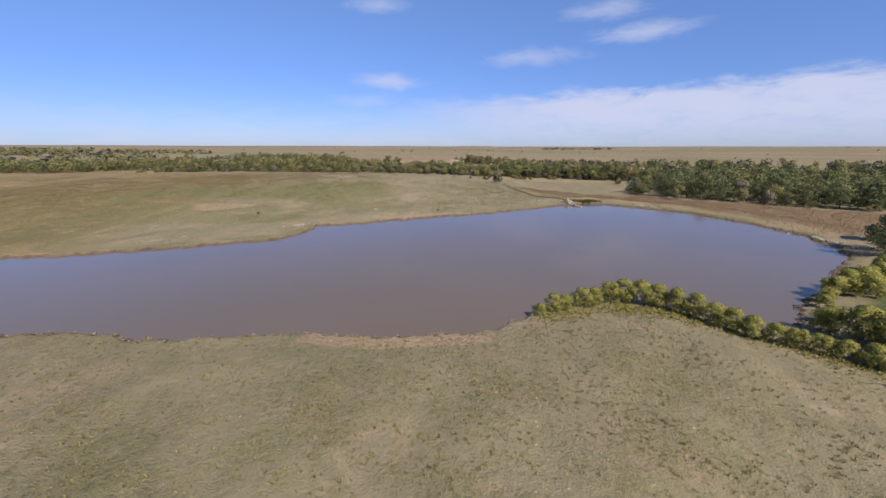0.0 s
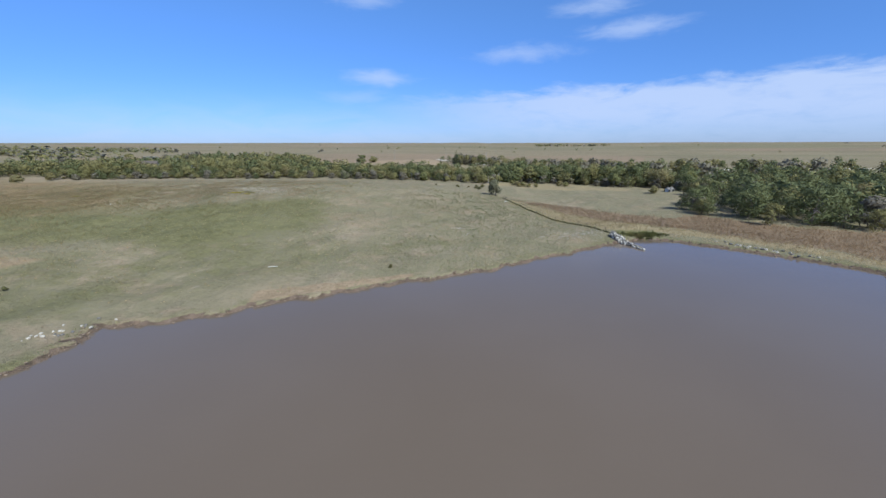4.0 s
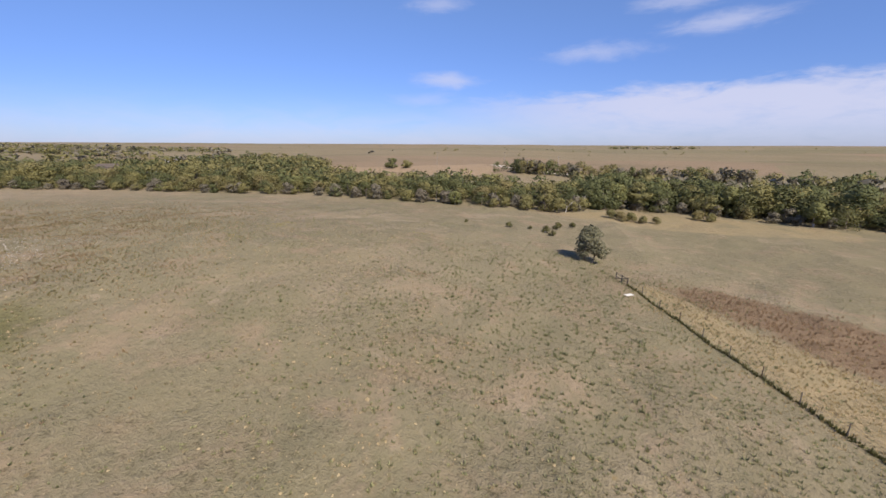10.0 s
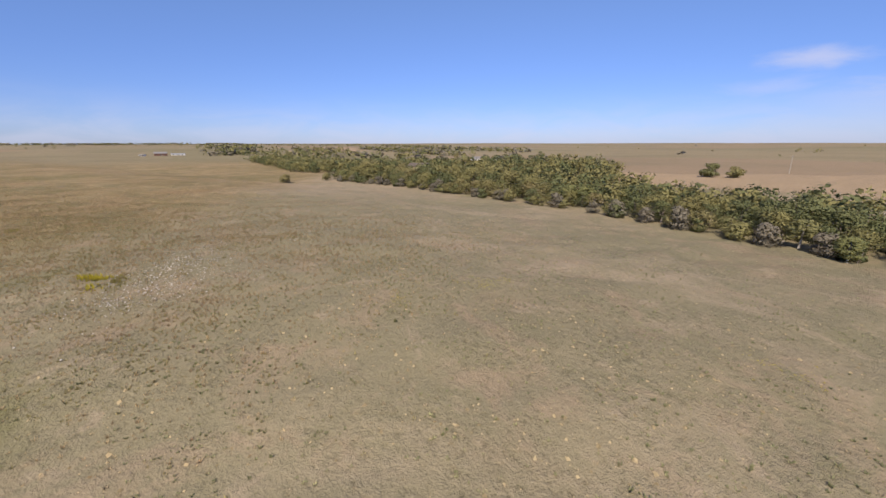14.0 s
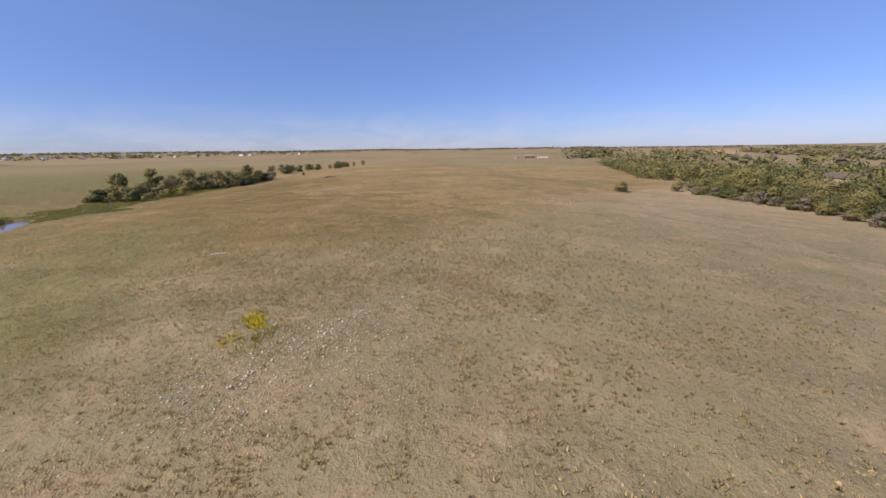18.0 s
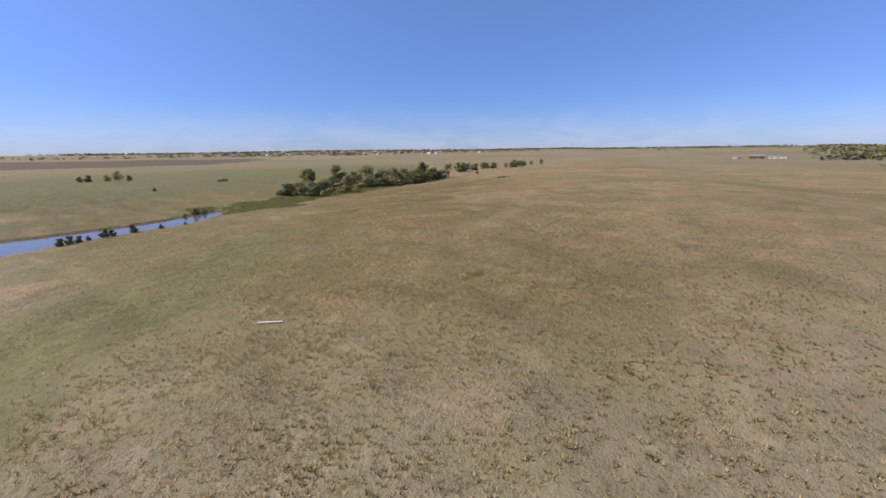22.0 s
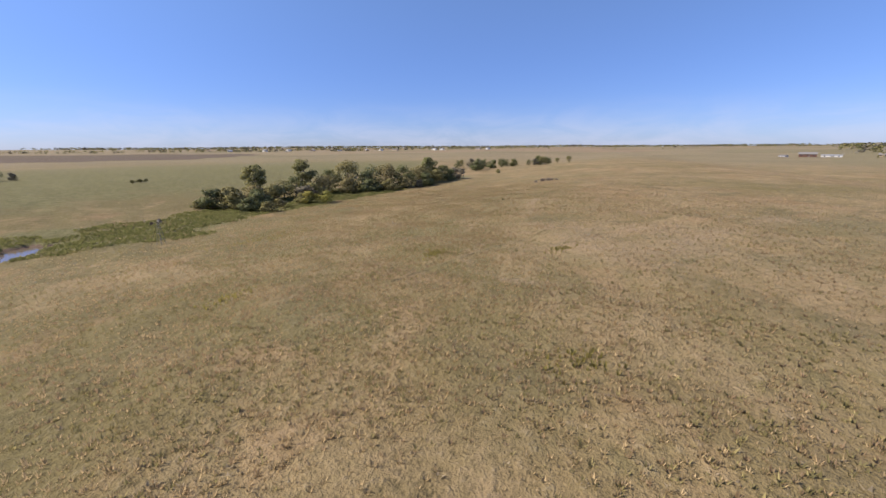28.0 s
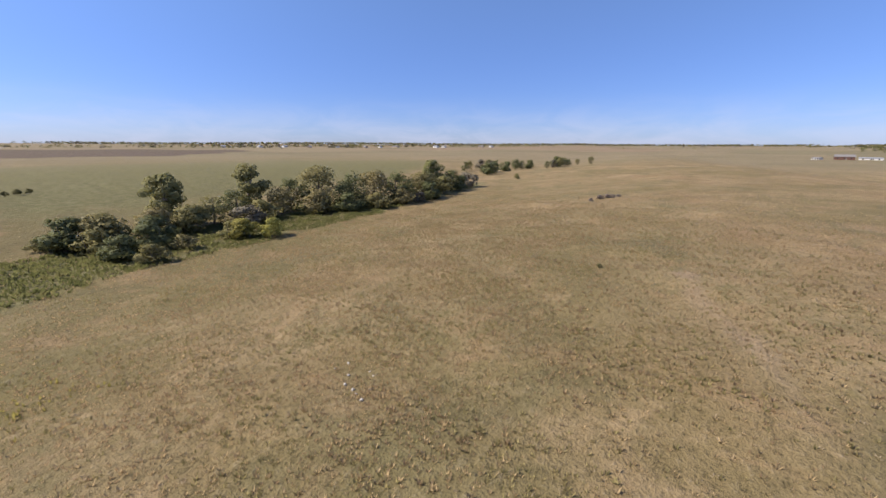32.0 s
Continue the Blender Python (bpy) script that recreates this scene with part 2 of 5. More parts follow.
    # clumps of grass and the shade painted into the gaps between them, finer and coarser in drifts
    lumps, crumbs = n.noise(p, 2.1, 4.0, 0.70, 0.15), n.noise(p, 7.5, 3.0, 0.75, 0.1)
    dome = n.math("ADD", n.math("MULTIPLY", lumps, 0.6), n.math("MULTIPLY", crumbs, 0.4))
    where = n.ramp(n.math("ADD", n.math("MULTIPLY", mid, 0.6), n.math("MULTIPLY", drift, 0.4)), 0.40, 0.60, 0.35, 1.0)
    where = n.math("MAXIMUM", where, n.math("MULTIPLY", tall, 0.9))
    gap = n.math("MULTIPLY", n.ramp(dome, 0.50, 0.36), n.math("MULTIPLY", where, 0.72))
    # shade between the clumps, darkened straight into the base colour
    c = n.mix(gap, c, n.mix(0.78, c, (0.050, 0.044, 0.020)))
    c = n.mix(n.math("MULTIPLY", n.ramp(dome, 0.53, 0.66), n.math("MULTIPLY", where, 0.45)), c, n.mix(0.35, c, (0.62, 0.54, 0.40)))
    c = n.mix(1.0, c, (0.875, 0.845, 0.82), "MULTIPLY")
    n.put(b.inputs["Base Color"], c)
    h = n.math("ADD", n.math("MULTIPLY", small, 0.6), n.math("MULTIPLY", dome, n.math("ADD", 0.5, n.math("MULTIPLY", where, 1.3))))
    bump(n, b, h, 0.9, 0.2)
    return m


def water_material():
    m, n, b = material("muddy_water", 0.05, 0.0, 0.5)
    p = n.place
    silt = n.noise(p, 0.035, 3.0)
    n.put(b.inputs["Base Color"], n.mix(n.ramp(silt, 0.35, 0.65), (0.134, 0.100, 0.070), (0.142, 0.107, 0.077)))
    n.put(b.inputs["IOR"], 1.33)
    flow = n.add("ShaderNodeMapping", {0: p, 3: (1.0, 1.6, 1.0)})
    h = n.math("ADD", n.math("MULTIPLY", n.noise(flow, 1.1, 3.0), 0.7), n.math("MULTIPLY", n.noise(flow, 5.0, 2.0), 0.3))
    bump(n, b, h, 0.11, 0.12)
    return m


M_GROUND, M_WATER = ground_material(), water_material()
M_BARK = plain("bark", (0.110, 0.085, 0.065), (0.200, 0.170, 0.140), 4.0, 0.9, 0, 0.6, 0.03)
M_PALE_BARK = plain("pale_bark", (0.38, 0.35, 0.30), (0.24, 0.21, 0.18), 3.0, 0.9, 0, 0.4, 0.02)
M_OAK = leafy("oak_leaves", (0.074, 0.086, 0.037), (0.195, 0.205, 0.092), (0.210, 0.200, 0.085), 0.04, 0.3)
M_ELM = leafy("elm_leaves", (0.145, 0.136, 0.056), (0.305, 0.275, 0.115), (0.290, 0.230, 0.118), 0.2, 0.3)
M_COTTON = leafy("cottonwood_leaves", (0.120, 0.128, 0.052), (0.290, 0.285, 0.115), (0.270, 0.235, 0.105), 0.10, 0.3)
M_WILLOW = leafy("willow_leaves", (0.215, 0.212, 0.055), (0.420, 0.390, 0.110), (0.350, 0.275, 0.085), 0.1, 0.35)
M_DUSTY = leafy("dusty_leaves", (0.110, 0.112, 0.066), (0.240, 0.230, 0.145), (0.200, 0.185, 0.115))
M_CEDAR = leafy("cedar_needles", (0.080, 0.082, 0.034), (0.190, 0.175, 0.072), (0.120, 0.095, 0.042))
M_TWIG = leafy("bare_twigs", (0.130, 0.116, 0.084), (0.235, 0.210, 0.155), (0.190, 0.162, 0.125), 0.1, 0.2)
M_SUMAC = grassy("sumac_leaves", (0.142, 0.095, 0.057), (0.228, 0.160, 0.099), (0.223, 0.175, 0.105), 0.1)
M_PURPLE = leafy("bare_sumac", (0.200, 0.165, 0.140), (0.300, 0.250, 0.215), (0.240, 0.180, 0.140), 0.1, 0.25)
M_GRASS = grassy("dry_grass", (0.123, 0.099, 0.062), (0.183, 0.149, 0.103), (0.144, 0.105, 0.065), 0.1)
M_WEED = grassy("green_weeds", (0.086, 0.092, 0.044), (0.182, 0.175, 0.094), (0.192, 0.152, 0.087), 0.06)
M_CLUMP = grassy("grass_clump", (0.125, 0.101, 0.059), (0.226, 0.183, 0.115), (0.187, 0.134, 0.078), 0.06)
M_STRAW = grassy("straw_tussock", (0.161, 0.118, 0.062), (0.285, 0.213, 0.122), (0.198, 0.140, 0.074), 0.12)
M_OLIVE = grassy("olive_tussock", (0.090, 0.080, 0.034), (0.196, 0.164, 0.076), (0.179, 0.136, 0.066), 0.1)
M_RUSSET = grassy("russet_tussock", (0.131, 0.090, 0.051), (0.239, 0.168, 0.099), (0.188, 0.127, 0.074), 0.12)
M_TRAIL = grassy("trail_weeds", (0.072, 0.061, 0.038), (0.128, 0.106, 0.067), (0.112, 0.090, 0.058), 0.0)
M_GOLD = grassy("golden_grass", (0.210, 0.158, 0.080), (0.283, 0.218, 0.116), (0.218, 0.167, 0.080), 0.15)
M_REED = grassy("marsh_plants", (0.046, 0.052, 0.018), (0.120, 0.117, 0.046), (0.141, 0.114, 0.054), 0.08)
M_YELLOW = grassy("yellow_flowers", (0.225, 0.183, 0.023), (0.366, 0.307, 0.039), (0.201, 0.177, 0.045), 0.0)
M_PALE_YELLOW = grassy("yellowish_weeds", (0.130, 0.111, 0.035), (0.218, 0.185, 0.058), (0.152, 0.128, 0.049), 0.0)
M_STONE = plain("limestone", (0.540, 0.490, 0.415), (0.370, 0.330, 0.275), 2.5, 0.9, 0, 0.5, 0.04)
M_DARK_STONE = plain("grey_stone", (0.230, 0.208, 0.180), (0.100, 0.090, 0.080), 2.5, 0.9, 0, 0.5, 0.04)
M_SOIL = plain("bank_soil", (0.160, 0.115, 0.080), (0.250, 0.190, 0.135), 5.0, 0.95, 0, 0.4, 0.02)
M_WOOD = plain("weathered_wood", (0.200, 0.170, 0.135), (0.120, 0.100, 0.080), 6.0, 0.9, 0, 0.4, 0.01)
M_BLEACHED = plain("bleached_wood", (0.560, 0.520, 0.460), (0.420, 0.390, 0.340), 4.0, 0.9, 0, 0.3, 0.01)
M_WHITE_WOOD = plain("whitewashed_wood", (0.720, 0.690, 0.620), (0.560, 0.530, 0.470), 4.0, 0.7, 0, 0.2, 0.005)
M_STEEL = plain("rusty_steel", (0.190, 0.130, 0.095), (0.100, 0.080, 0.070), 8.0, 0.6, 0.6, 0.2, 0.004)
M_WIRE = plain("galvanised_wire", (0.26, 0.25, 0.24), (0.16, 0.145, 0.13), 8.0, 0.6, 0.4, 0.1, 0.002)
M_WALL = plain("white_siding", (0.760, 0.740, 0.690), (0.640, 0.620, 0.580), 1.2, 0.7, 0, 0.1, 0.01)
M_TAN_WALL = plain("tan_siding", (0.500, 0.390, 0.280), (0.400, 0.310, 0.220), 1.2, 0.7, 0, 0.1, 0.01)
M_RED_WALL = plain("barn_boards", (0.150, 0.075, 0.055), (0.100, 0.055, 0.042), 1.5, 0.85, 0, 0.2, 0.01)
M_ROOF = plain("grey_shingles", (0.240, 0.225, 0.215), (0.160, 0.150, 0.145), 2.0, 0.9, 0, 0.3, 0.02)
M_BROWN_ROOF = plain("brown_shingles", (0.130, 0.105, 0.085), (0.090, 0.072, 0.060), 2.0, 0.9, 0, 0.3, 0.02)
M_TIN = plain("tin_roof", (0.500, 0.500, 0.490), (0.380, 0.380, 0.370), 1.0, 0.4, 0.5, 0.1, 0.01)
M_GLASS = plain("dark_window_glass", (0.020, 0.024, 0.030), (0.035, 0.040, 0.048), 1.0, 0.08, 0, 0.0, 0.001)
M_ROAD = plain("gravel_road", (0.480, 0.425, 0.350), (0.370, 0.320, 0.250), 0.4, 0.95, 0, 0.3, 0.03)

# ---------------------------------------------------------------- lie of the land
LAKE = np.array([(-125, 31), (-122, 28), (-117, 29), (-111, 32), (-104, 35), (-96, 36.5), (-85, 36.5), (-72, 35), (-60, 31), (-46, 29.5), (-38, 31), (-31, 30), (-24, 32),
                 (-16, 33.5), (-8, 33.5), (0, 36), (5, 40), (8, 43.5), (14, 46.5), (19, 46), (23, 42), (27, 39.5), (31.5, 40.5), (35, 46), (42, 52.5),
                 (50, 61), (58, 69), (62, 76), (64, 88), (62, 98), (54, 115.5), (46, 123), (40, 127), (34, 130.5), (30, 131.5), (27, 130), (23, 127),
                 (17, 122.5), (8, 116), (1, 110), (-6, 106), (-14, 101.5), (-24, 95.5), (-33, 89), (-40, 87), (-39, 80), (-42, 72), (-47, 69.5), (-57, 63.5),
                 (-68, 58), (-79, 54.5), (-88, 50.5), (-97, 48.5), (-107, 47.5), (-113, 43.5), (-119, 38)], float)
BROOK = np.array([(-122, 32), (-135, 36), (-150, 26), (-172, 22), (-205, 16), (-235, 12), (-280, 2), (-350, -34), (-460, -40), (-700, -90)], float)
FENCE = ((6.6, 176.5), (25.0, 131.5))


def smooth(v, lo, hi):
    t = np.clip((np.asarray(v, float) - lo) / (hi - lo), 0, 1)
    return t * t * (3 - 2 * t)


def to_line(x, y, line, closed=False):
    """Distance from points to a polyline, and, when closed, whether they lie inside."""
    x, y = np.asarray(x, float), np.asarray(y, float)
    if x.size <= 64:
        a = np.asarray(line, float)
        b = np.roll(a, -1, 0) if closed else a[1:]
        a = a if closed else a[:-1]
        px, py = x.reshape(-1, 1), y.reshape(-1, 1)
        e = b - a
        t = np.clip(((px - a[:, 0]) * e[:, 0] + (py - a[:, 1]) * e[:, 1]) / (e ** 2).sum(1), 0, 1)
        best = np.hypot(px - a[:, 0] - t * e[:, 0], py - a[:, 1] - t * e[:, 1]).min(1).reshape(x.shape)
        cross = ((a[:, 1] > py) != (b[:, 1] > py)) & (px < a[:, 0] + (py - a[:, 1]) / np.where(e[:, 1] == 0, 1e-9, e[:, 1]) * e[:, 0])
        return best, (cross.sum(1) % 2 == 1).reshape(x.shape)
    best, inside = np.full(x.shape, 1e9), np.zeros(x.shape, bool)
    pairs = zip(line, np.roll(line, -1, 0)) if closed else zip(line[:-1], line[1:])
    for (ax, ay), (bx, by) in pairs:
        dx, dy = bx - ax, by - ay
        t = np.clip(((x - ax) * dx + (y - ay) * dy) / (dx * dx + dy * dy), 0, 1)
        best = np.minimum(best, np.hypot(x - ax - t * dx, y - ay - t * dy))
        if closed and ay != by:
            inside ^= ((ay > y) != (by > y)) & (x < ax + (y - ay) / (by - ay) * dx)
    return best, inside


WAVES = {}


def wobble(x, y, size, seed):
    """Cheap smooth noise between -1 and 1."""
    if seed not in WAVES:
        g = np.random.RandomState(seed)
        WAVES[seed] = [(g.uniform(0, 6.283), g.uniform(0.6, 1.7), g.uniform(0, 6.283)) for _ in range(7)]
    out = 0
    for a, f, ph in WAVES[seed]:
        f = f / size
        out = out + np.sin((x * np.cos(a) + y * np.sin(a)) * f * 6.283 + ph)
    return out / 4.0


def lake_side(x, y):
    d, inside = to_line(x, y, LAKE, True)
    d = np.where(inside, -d, d)
    return d + 0.5 * wobble(x, y, 7.0, 3) + 0.42 * wobble(x, y, 2.4, 4) + 0.2 * wobble(x, y, 1.3, 14)


def height(x, y):
    x, y = np.asarray(x, float), np.asarray(y, float)
    d = lake_side(x, y)
    brook, _ = to_line(x, y, BROOK)
    east = smooth(-x, -30, 50)
    rise = -0.8 + 6.4 * east
    rise = rise * (1 - 0.74 * smooth(y + 0.35 * np.maximum(0, -x - 120), 168, 236) * (rise > 0)) * (1 - 0.35 * smooth(-y, -20, 60) * (rise > 0)) - 1.6 * smooth(-x, 170, 330)
    near = np.minimum(d, brook * 0.9)
    over = smooth(rise, -0.6, 0.9)
    up = over * np.maximum(rise, 0) * smooth(near, 2, 75) + (1 - over) * (np.minimum(rise, 0) - 0.9) * smooth(d, 7, 26)
    bank = 0.44 * smooth(d, -0.45, 0.15) + 0.41 * smooth(d, 0, 7)
    out = bank + up + 0.0035 * np.maximum(0, -120 - x)
    out = np.where(d < -0.5, -1.3 * smooth(-d - 0.5, 0, 5) - 0.06, out - 0.06)
    r = np.hypot(x + 50, y - 150)
    out = out + 2.6 * smooth(y, 245, 340) + 11.0 * smooth(r, 320, 2600)
    out = out + smooth(r, 700, 2000) * 4.0 * wobble(x, y, 1500, 9)
    rough = 0.16 * wobble(x, y, 13, 6) + 0.08 * wobble(x, y, 4.5, 7)
    return out + rough * smooth(d, 1.0, 8)


def ground_z(x, y):
    return float(height(np.array([x]), np.array([y]))[0])


def fast_mesh(name, verts, faces, mat, smooth_shade=False):
    """A mesh from arrays: vertices (n, 3) and faces (m, k)."""
    verts, faces = np.asarray(verts, np.float32), np.asarray(faces, np.int32)
    me = bpy.data.meshes.new(name)
    me.vertices.add(len(verts))
    me.vertices.foreach_set("co", verts.ravel())
    k = faces.shape[1]
    me.loops.add(faces.size)
    me.loops.foreach_set("vertex_index", faces.ravel())
    me.polygons.add(len(faces))
    me.polygons.foreach_set("loop_start", np.arange(0, faces.size, k, dtype=np.int32))
    me.update(calc_edges=True)
    me.polygons.foreach_set("use_smooth", np.full(len(faces), smooth_shade))
    me.materials.append(mat)
    me.validate()
    return me


def axis_steps(fine, middle, reach):
    """Steps along one axis: fine ones, coarser ones in the middle stretch round them, then ever longer ones out to reach."""
    (lo, hi, step), (a, b, s) = fine, middle
    mid = [*np.arange(a, lo - 0.5 * s, s), *np.arange(lo, hi + 0.01, step), *np.arange(hi + s, b + 0.01, s)]
    out = []
    while a > -reach or b < reach:
        s *= 1.17
        a, b = max(a - s, -reach), min(b + s, reach)
        out += [a, b]
    return np.unique(np.round(mid + out, 3))


def inside_poly(x, y, poly):
    d, i = to_line(x, y, np.array(poly, float), True)
    return np.where(i, d, -d)


RUST = [(11, 180), (16, 172), (21, 165.5), (26, 160), (31, 152), (37, 142), (47, 132), (57, 121), (64, 108), (68, 96), (71, 84), (84, 90), (108, 112), (112, 126), (96, 136), (82, 148), (66, 155), (57, 166), (48, 160), (39, 165), (29, 175), (18, 181)]
GOLD = [(6.8, 176.5), (13, 160.5), (18, 148.5), (24, 135.5), (33, 135.5), (44, 129.5), (54, 119), (61, 107), (65, 95), (68, 85), (71, 84), (68, 96), (64, 108), (57, 121), (47, 132), (37, 142), (31, 152), (26, 160), (21, 165.5), (16, 172), (10, 179)]

GREEN_HOLLOW = [(-36, 151), (-50, 149), (-60, 142), (-74, 130), (-92, 118), (-108, 98), (-98, 84), (-80, 98), (-62, 107), (-40, 100), (-28, 130)]
STONY = [(-52, 149), (-54, 148.4), (-58, 148), (-61, 150), (-66, 154), (-69.5, 155.5), (-66, 159.5), (-58, 162), (-54, 158), (-51, 152)]
PALE = ([(-160, 86), (-168, 111), (-143, 120), (-138, 108)], [(-110, 124), (-118, 122), (-133, 121), (-133, 125), (-115, 128)],
        [(-174, 80.5), (-181, 87), (-175, 88.5), (-170, 91.5), (-160, 94), (-160, 92), (-167, 89.6)], [(-76, 145), (-81, 142.5), (-91, 149.5), (-79, 149)],
        [(-154, 97), (-158, 102), (-166, 108), (-175, 107), (-167, 101)])


def build_ground():
    xs, ys = axis_steps((-128, 72, 0.52), (-226, 76, 1.5), 4600), axis_steps((24, 136, 0.52), (0, 236, 1.4), 4600)
    gx, gy = np.meshgrid(xs, ys)
    z = height(gx, gy)
    ny, nx = gx.shape
    i = np.arange(ny * nx).reshape(ny, nx)
    faces = np.stack([i[:-1, :-1], i[:-1, 1:], i[1:, 1:], i[1:, :-1]], -1).reshape(-1, 4)
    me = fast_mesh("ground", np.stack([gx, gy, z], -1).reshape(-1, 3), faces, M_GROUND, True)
    d = lake_side(gx, gy)
    brook, _ = to_line(gx, gy, BROOK)
    r = np.hypot(gx + 60, gy - 120)

    def soft(poly, w=3.0):
        return smooth(inside_poly(gx, gy, poly), -w, w)

    layers = {
        "rust": soft(RUST, 6.0) * (1 - 0.25 * smooth(gx, 50, 66)), "gold": np.maximum(0.85 * soft(GOLD, 4.0), 0.58 * soft([(-4, 229), (8, 222), (30, 221), (48, 220), (63, 221), (62, 231), (43, 241), (31, 248), (20, 247), (8, 238)], 2)),
        "green": np.maximum.reduce([0.9 * smooth(-brook, -14, -3) * smooth(-gx, 112, 126) * smooth(gx, -330, -230), 0.45 * smooth(-d, -5, -0.8) * (gx < 24) * (gy > 60),
                                    0.44 * smooth(-gy, -46, -30) * smooth(gx, -75, -55) * (gx < 45) * smooth(gy, -60, -20), soft([(33, 34), (38, 42), (44, 49), (52, 58), (60, 64), (95, 60), (95, 15), (42, 18)]), 0.5 * smooth(-d, -4.0, -1.0) * smooth(gx, 22, 26) * (gy > 60), 0.5 * soft([(2, 226), (30, 225), (60, 224), (62, 231), (43, 241), (31, 248), (20, 247), (8, 238)], 3), 0.8 * soft([(25, 131), (35, 133), (33, 138), (26, 137)], 2), 0.62 * soft(GREEN_HOLLOW, 10), 0.50 * soft([(-110, 60), (-45, 78), (-10, 112), (8, 122), (6, 132), (-20, 126), (-50, 118), (-75, 105), (-110, 82)], 12), 0.66 * soft([(-60, 16), (-140, 4), (-200, -6), (-300, -40), (-420, -110), (-330, -230), (-120, -190), (-40, -60)], 25), 0.6 * soft([(-126, 44), (-110, 22), (-80, 28), (-60, 26), (-60, 20), (-120, 14), (-140, 26)])]),
        "lawn": soft([(37, 36), (40, 44), (46, 49), (54, 57), (62, 63), (95, 60), (95, 15), (46, 18)]),
        "plough": soft([(-110, -360), (-200, -345), (-300, -380), (-520, -590), (-500, -740), (-330, -820), (-150, -860), (-60, -600)], 20),
        "bare": np.maximum.reduce([0.75 * soft([(-18, 31), (-9, 30.5), (1, 33), (0.5, 36), (-8, 34.6), (-17, 34)], 1.2), 0.58 * soft([(-62, 103), (-66, 90), (-73, 88), (-78, 96), (-68, 102)], 2), 0.46 * soft(PALE[3], 3), 0.42 * soft(PALE[0], 5), 0.44 * soft(PALE[4], 2.5), 0.5 * smooth(0.9 - np.abs(np.hypot((gx + 147) * 0.8, (gy - 104)) - 8.5) / 3.2, 0, 1) * (gy < 112), 0.5 * soft([(-110, 124), (-118, 122), (-133, 121), (-133, 125), (-115, 128)], 2), 0.5 * soft([(-174, 80.5), (-181, 87), (-175, 88.5), (-170, 91.5), (-160, 94), (-160, 92), (-167, 89.6), (-173.5, 86), (-176.5, 86)], 1.4), 0.45 * soft([(-178, 118), (-160, 112), (-150, 108), (-152, 113), (-170, 122)], 2), 0.8 * soft([(-28, 93.5), (-18, 99), (-10, 104.5), (-10.5, 105.8), (-19, 101.5), (-29, 97)], 1.2)]),
        "far": smooth(np.maximum.reduce([(gy - 262) * 3, r - 300, -gy - 80]), 0, 260),
        "mud": smooth(d, -1.6, -0.9) * smooth(-d, -0.18, 0.08),
        "crop": np.maximum.reduce([0.9 * soft([(-560, 330), (-700, 470), (-1150, 680), (-1250, 560), (-800, 350)], 30), soft([(-140, 300), (-60, 300), (-26, 310), (-30, 334), (-38, 382), (-46, 396), (-72, 374), (-97, 345), (-120, 342)], 6), 0.8 * soft([(-80, 262), (-66, 258), (-60, 272), (-78, 276)], 3)]),
        "tall": smooth((172 - gy) + (-gx - 60) * 0.5, 0, 60) * smooth(-gx, 45, 105),
        "olive": np.clip(0.50 + 0.6 * smooth(-gy, -60, 10) * smooth(gx, -90, -50) - 0.3 * smooth(-gx, 60, 160) + 0.35 * smooth(gy, 95, 130) * smooth(gx, -60, -10) * smooth(-gy, -165, -140) + 0.75 * smooth((gx + 60) * 0.646 - (gy - 160) * 0.763, 3, 30) * smooth(-gx, 30, 50) + 0.55 * smooth(gx, 0, 22) * smooth(gy, 138, 162) * smooth(-gy, -224, -216), 0, 1),
    }
    for key, v in layers.items():
        a = me.attributes.new(key, "FLOAT", "POINT")
        a.data.foreach_set("value", np.ascontiguousarray(v, np.float32).ravel())
    return tagged(new("ground", me), "rolling dry autumn pasture in tan, olive and russet", "ground", kind="structure")


build_ground()


def build_water():
    """The lake's surface, a sheet that runs a little under its banks."""
    step = 2.0
    gx, gy = np.meshgrid(np.arange(-134, 73, step), np.arange(18, 141, step))
    d, inside = to_line(gx, gy, LAKE, True)
    keep = inside | (d < 3.0)
    i = np.arange(gx.size).reshape(gx.shape)
    q = np.stack([i[:-1, :-1], i[:-1, 1:], i[1:, 1:], i[1:, :-1]], -1).reshape(-1, 4)
    k = keep.ravel()
    q = q[k[q].all(1)]
    me = fast_mesh("water", np.stack([gx, gy, 0 * gx], -1).reshape(-1, 3), q, M_WATER, True)
    return tagged(new("water", me), "muddy brown lake water reflecting the blue sky", "lake", kind="structure")


build_water()


# ---------------------------------------------------------------- plants
def limb(verts, faces, a, b, ra, rb, sides=6):
    """A tapered round stick between two points, added to the lists."""
    a, b = Vector(a), Vector(b)
    q = (b - a).to_track_quat("Z", "Y")
    base = len(verts)
    for p, r in ((a, ra), (b, rb)):
        for k in range(sides):
            w = 6.2832 * k / sides
            verts.append(tuple(p + q @ Vector((r * math.cos(w), r * math.sin(w), 0))))
    for k in range(sides):
        j = (k + 1) % sides
        faces.append((base + k, base + j, base + sides + j, base + sides + k))


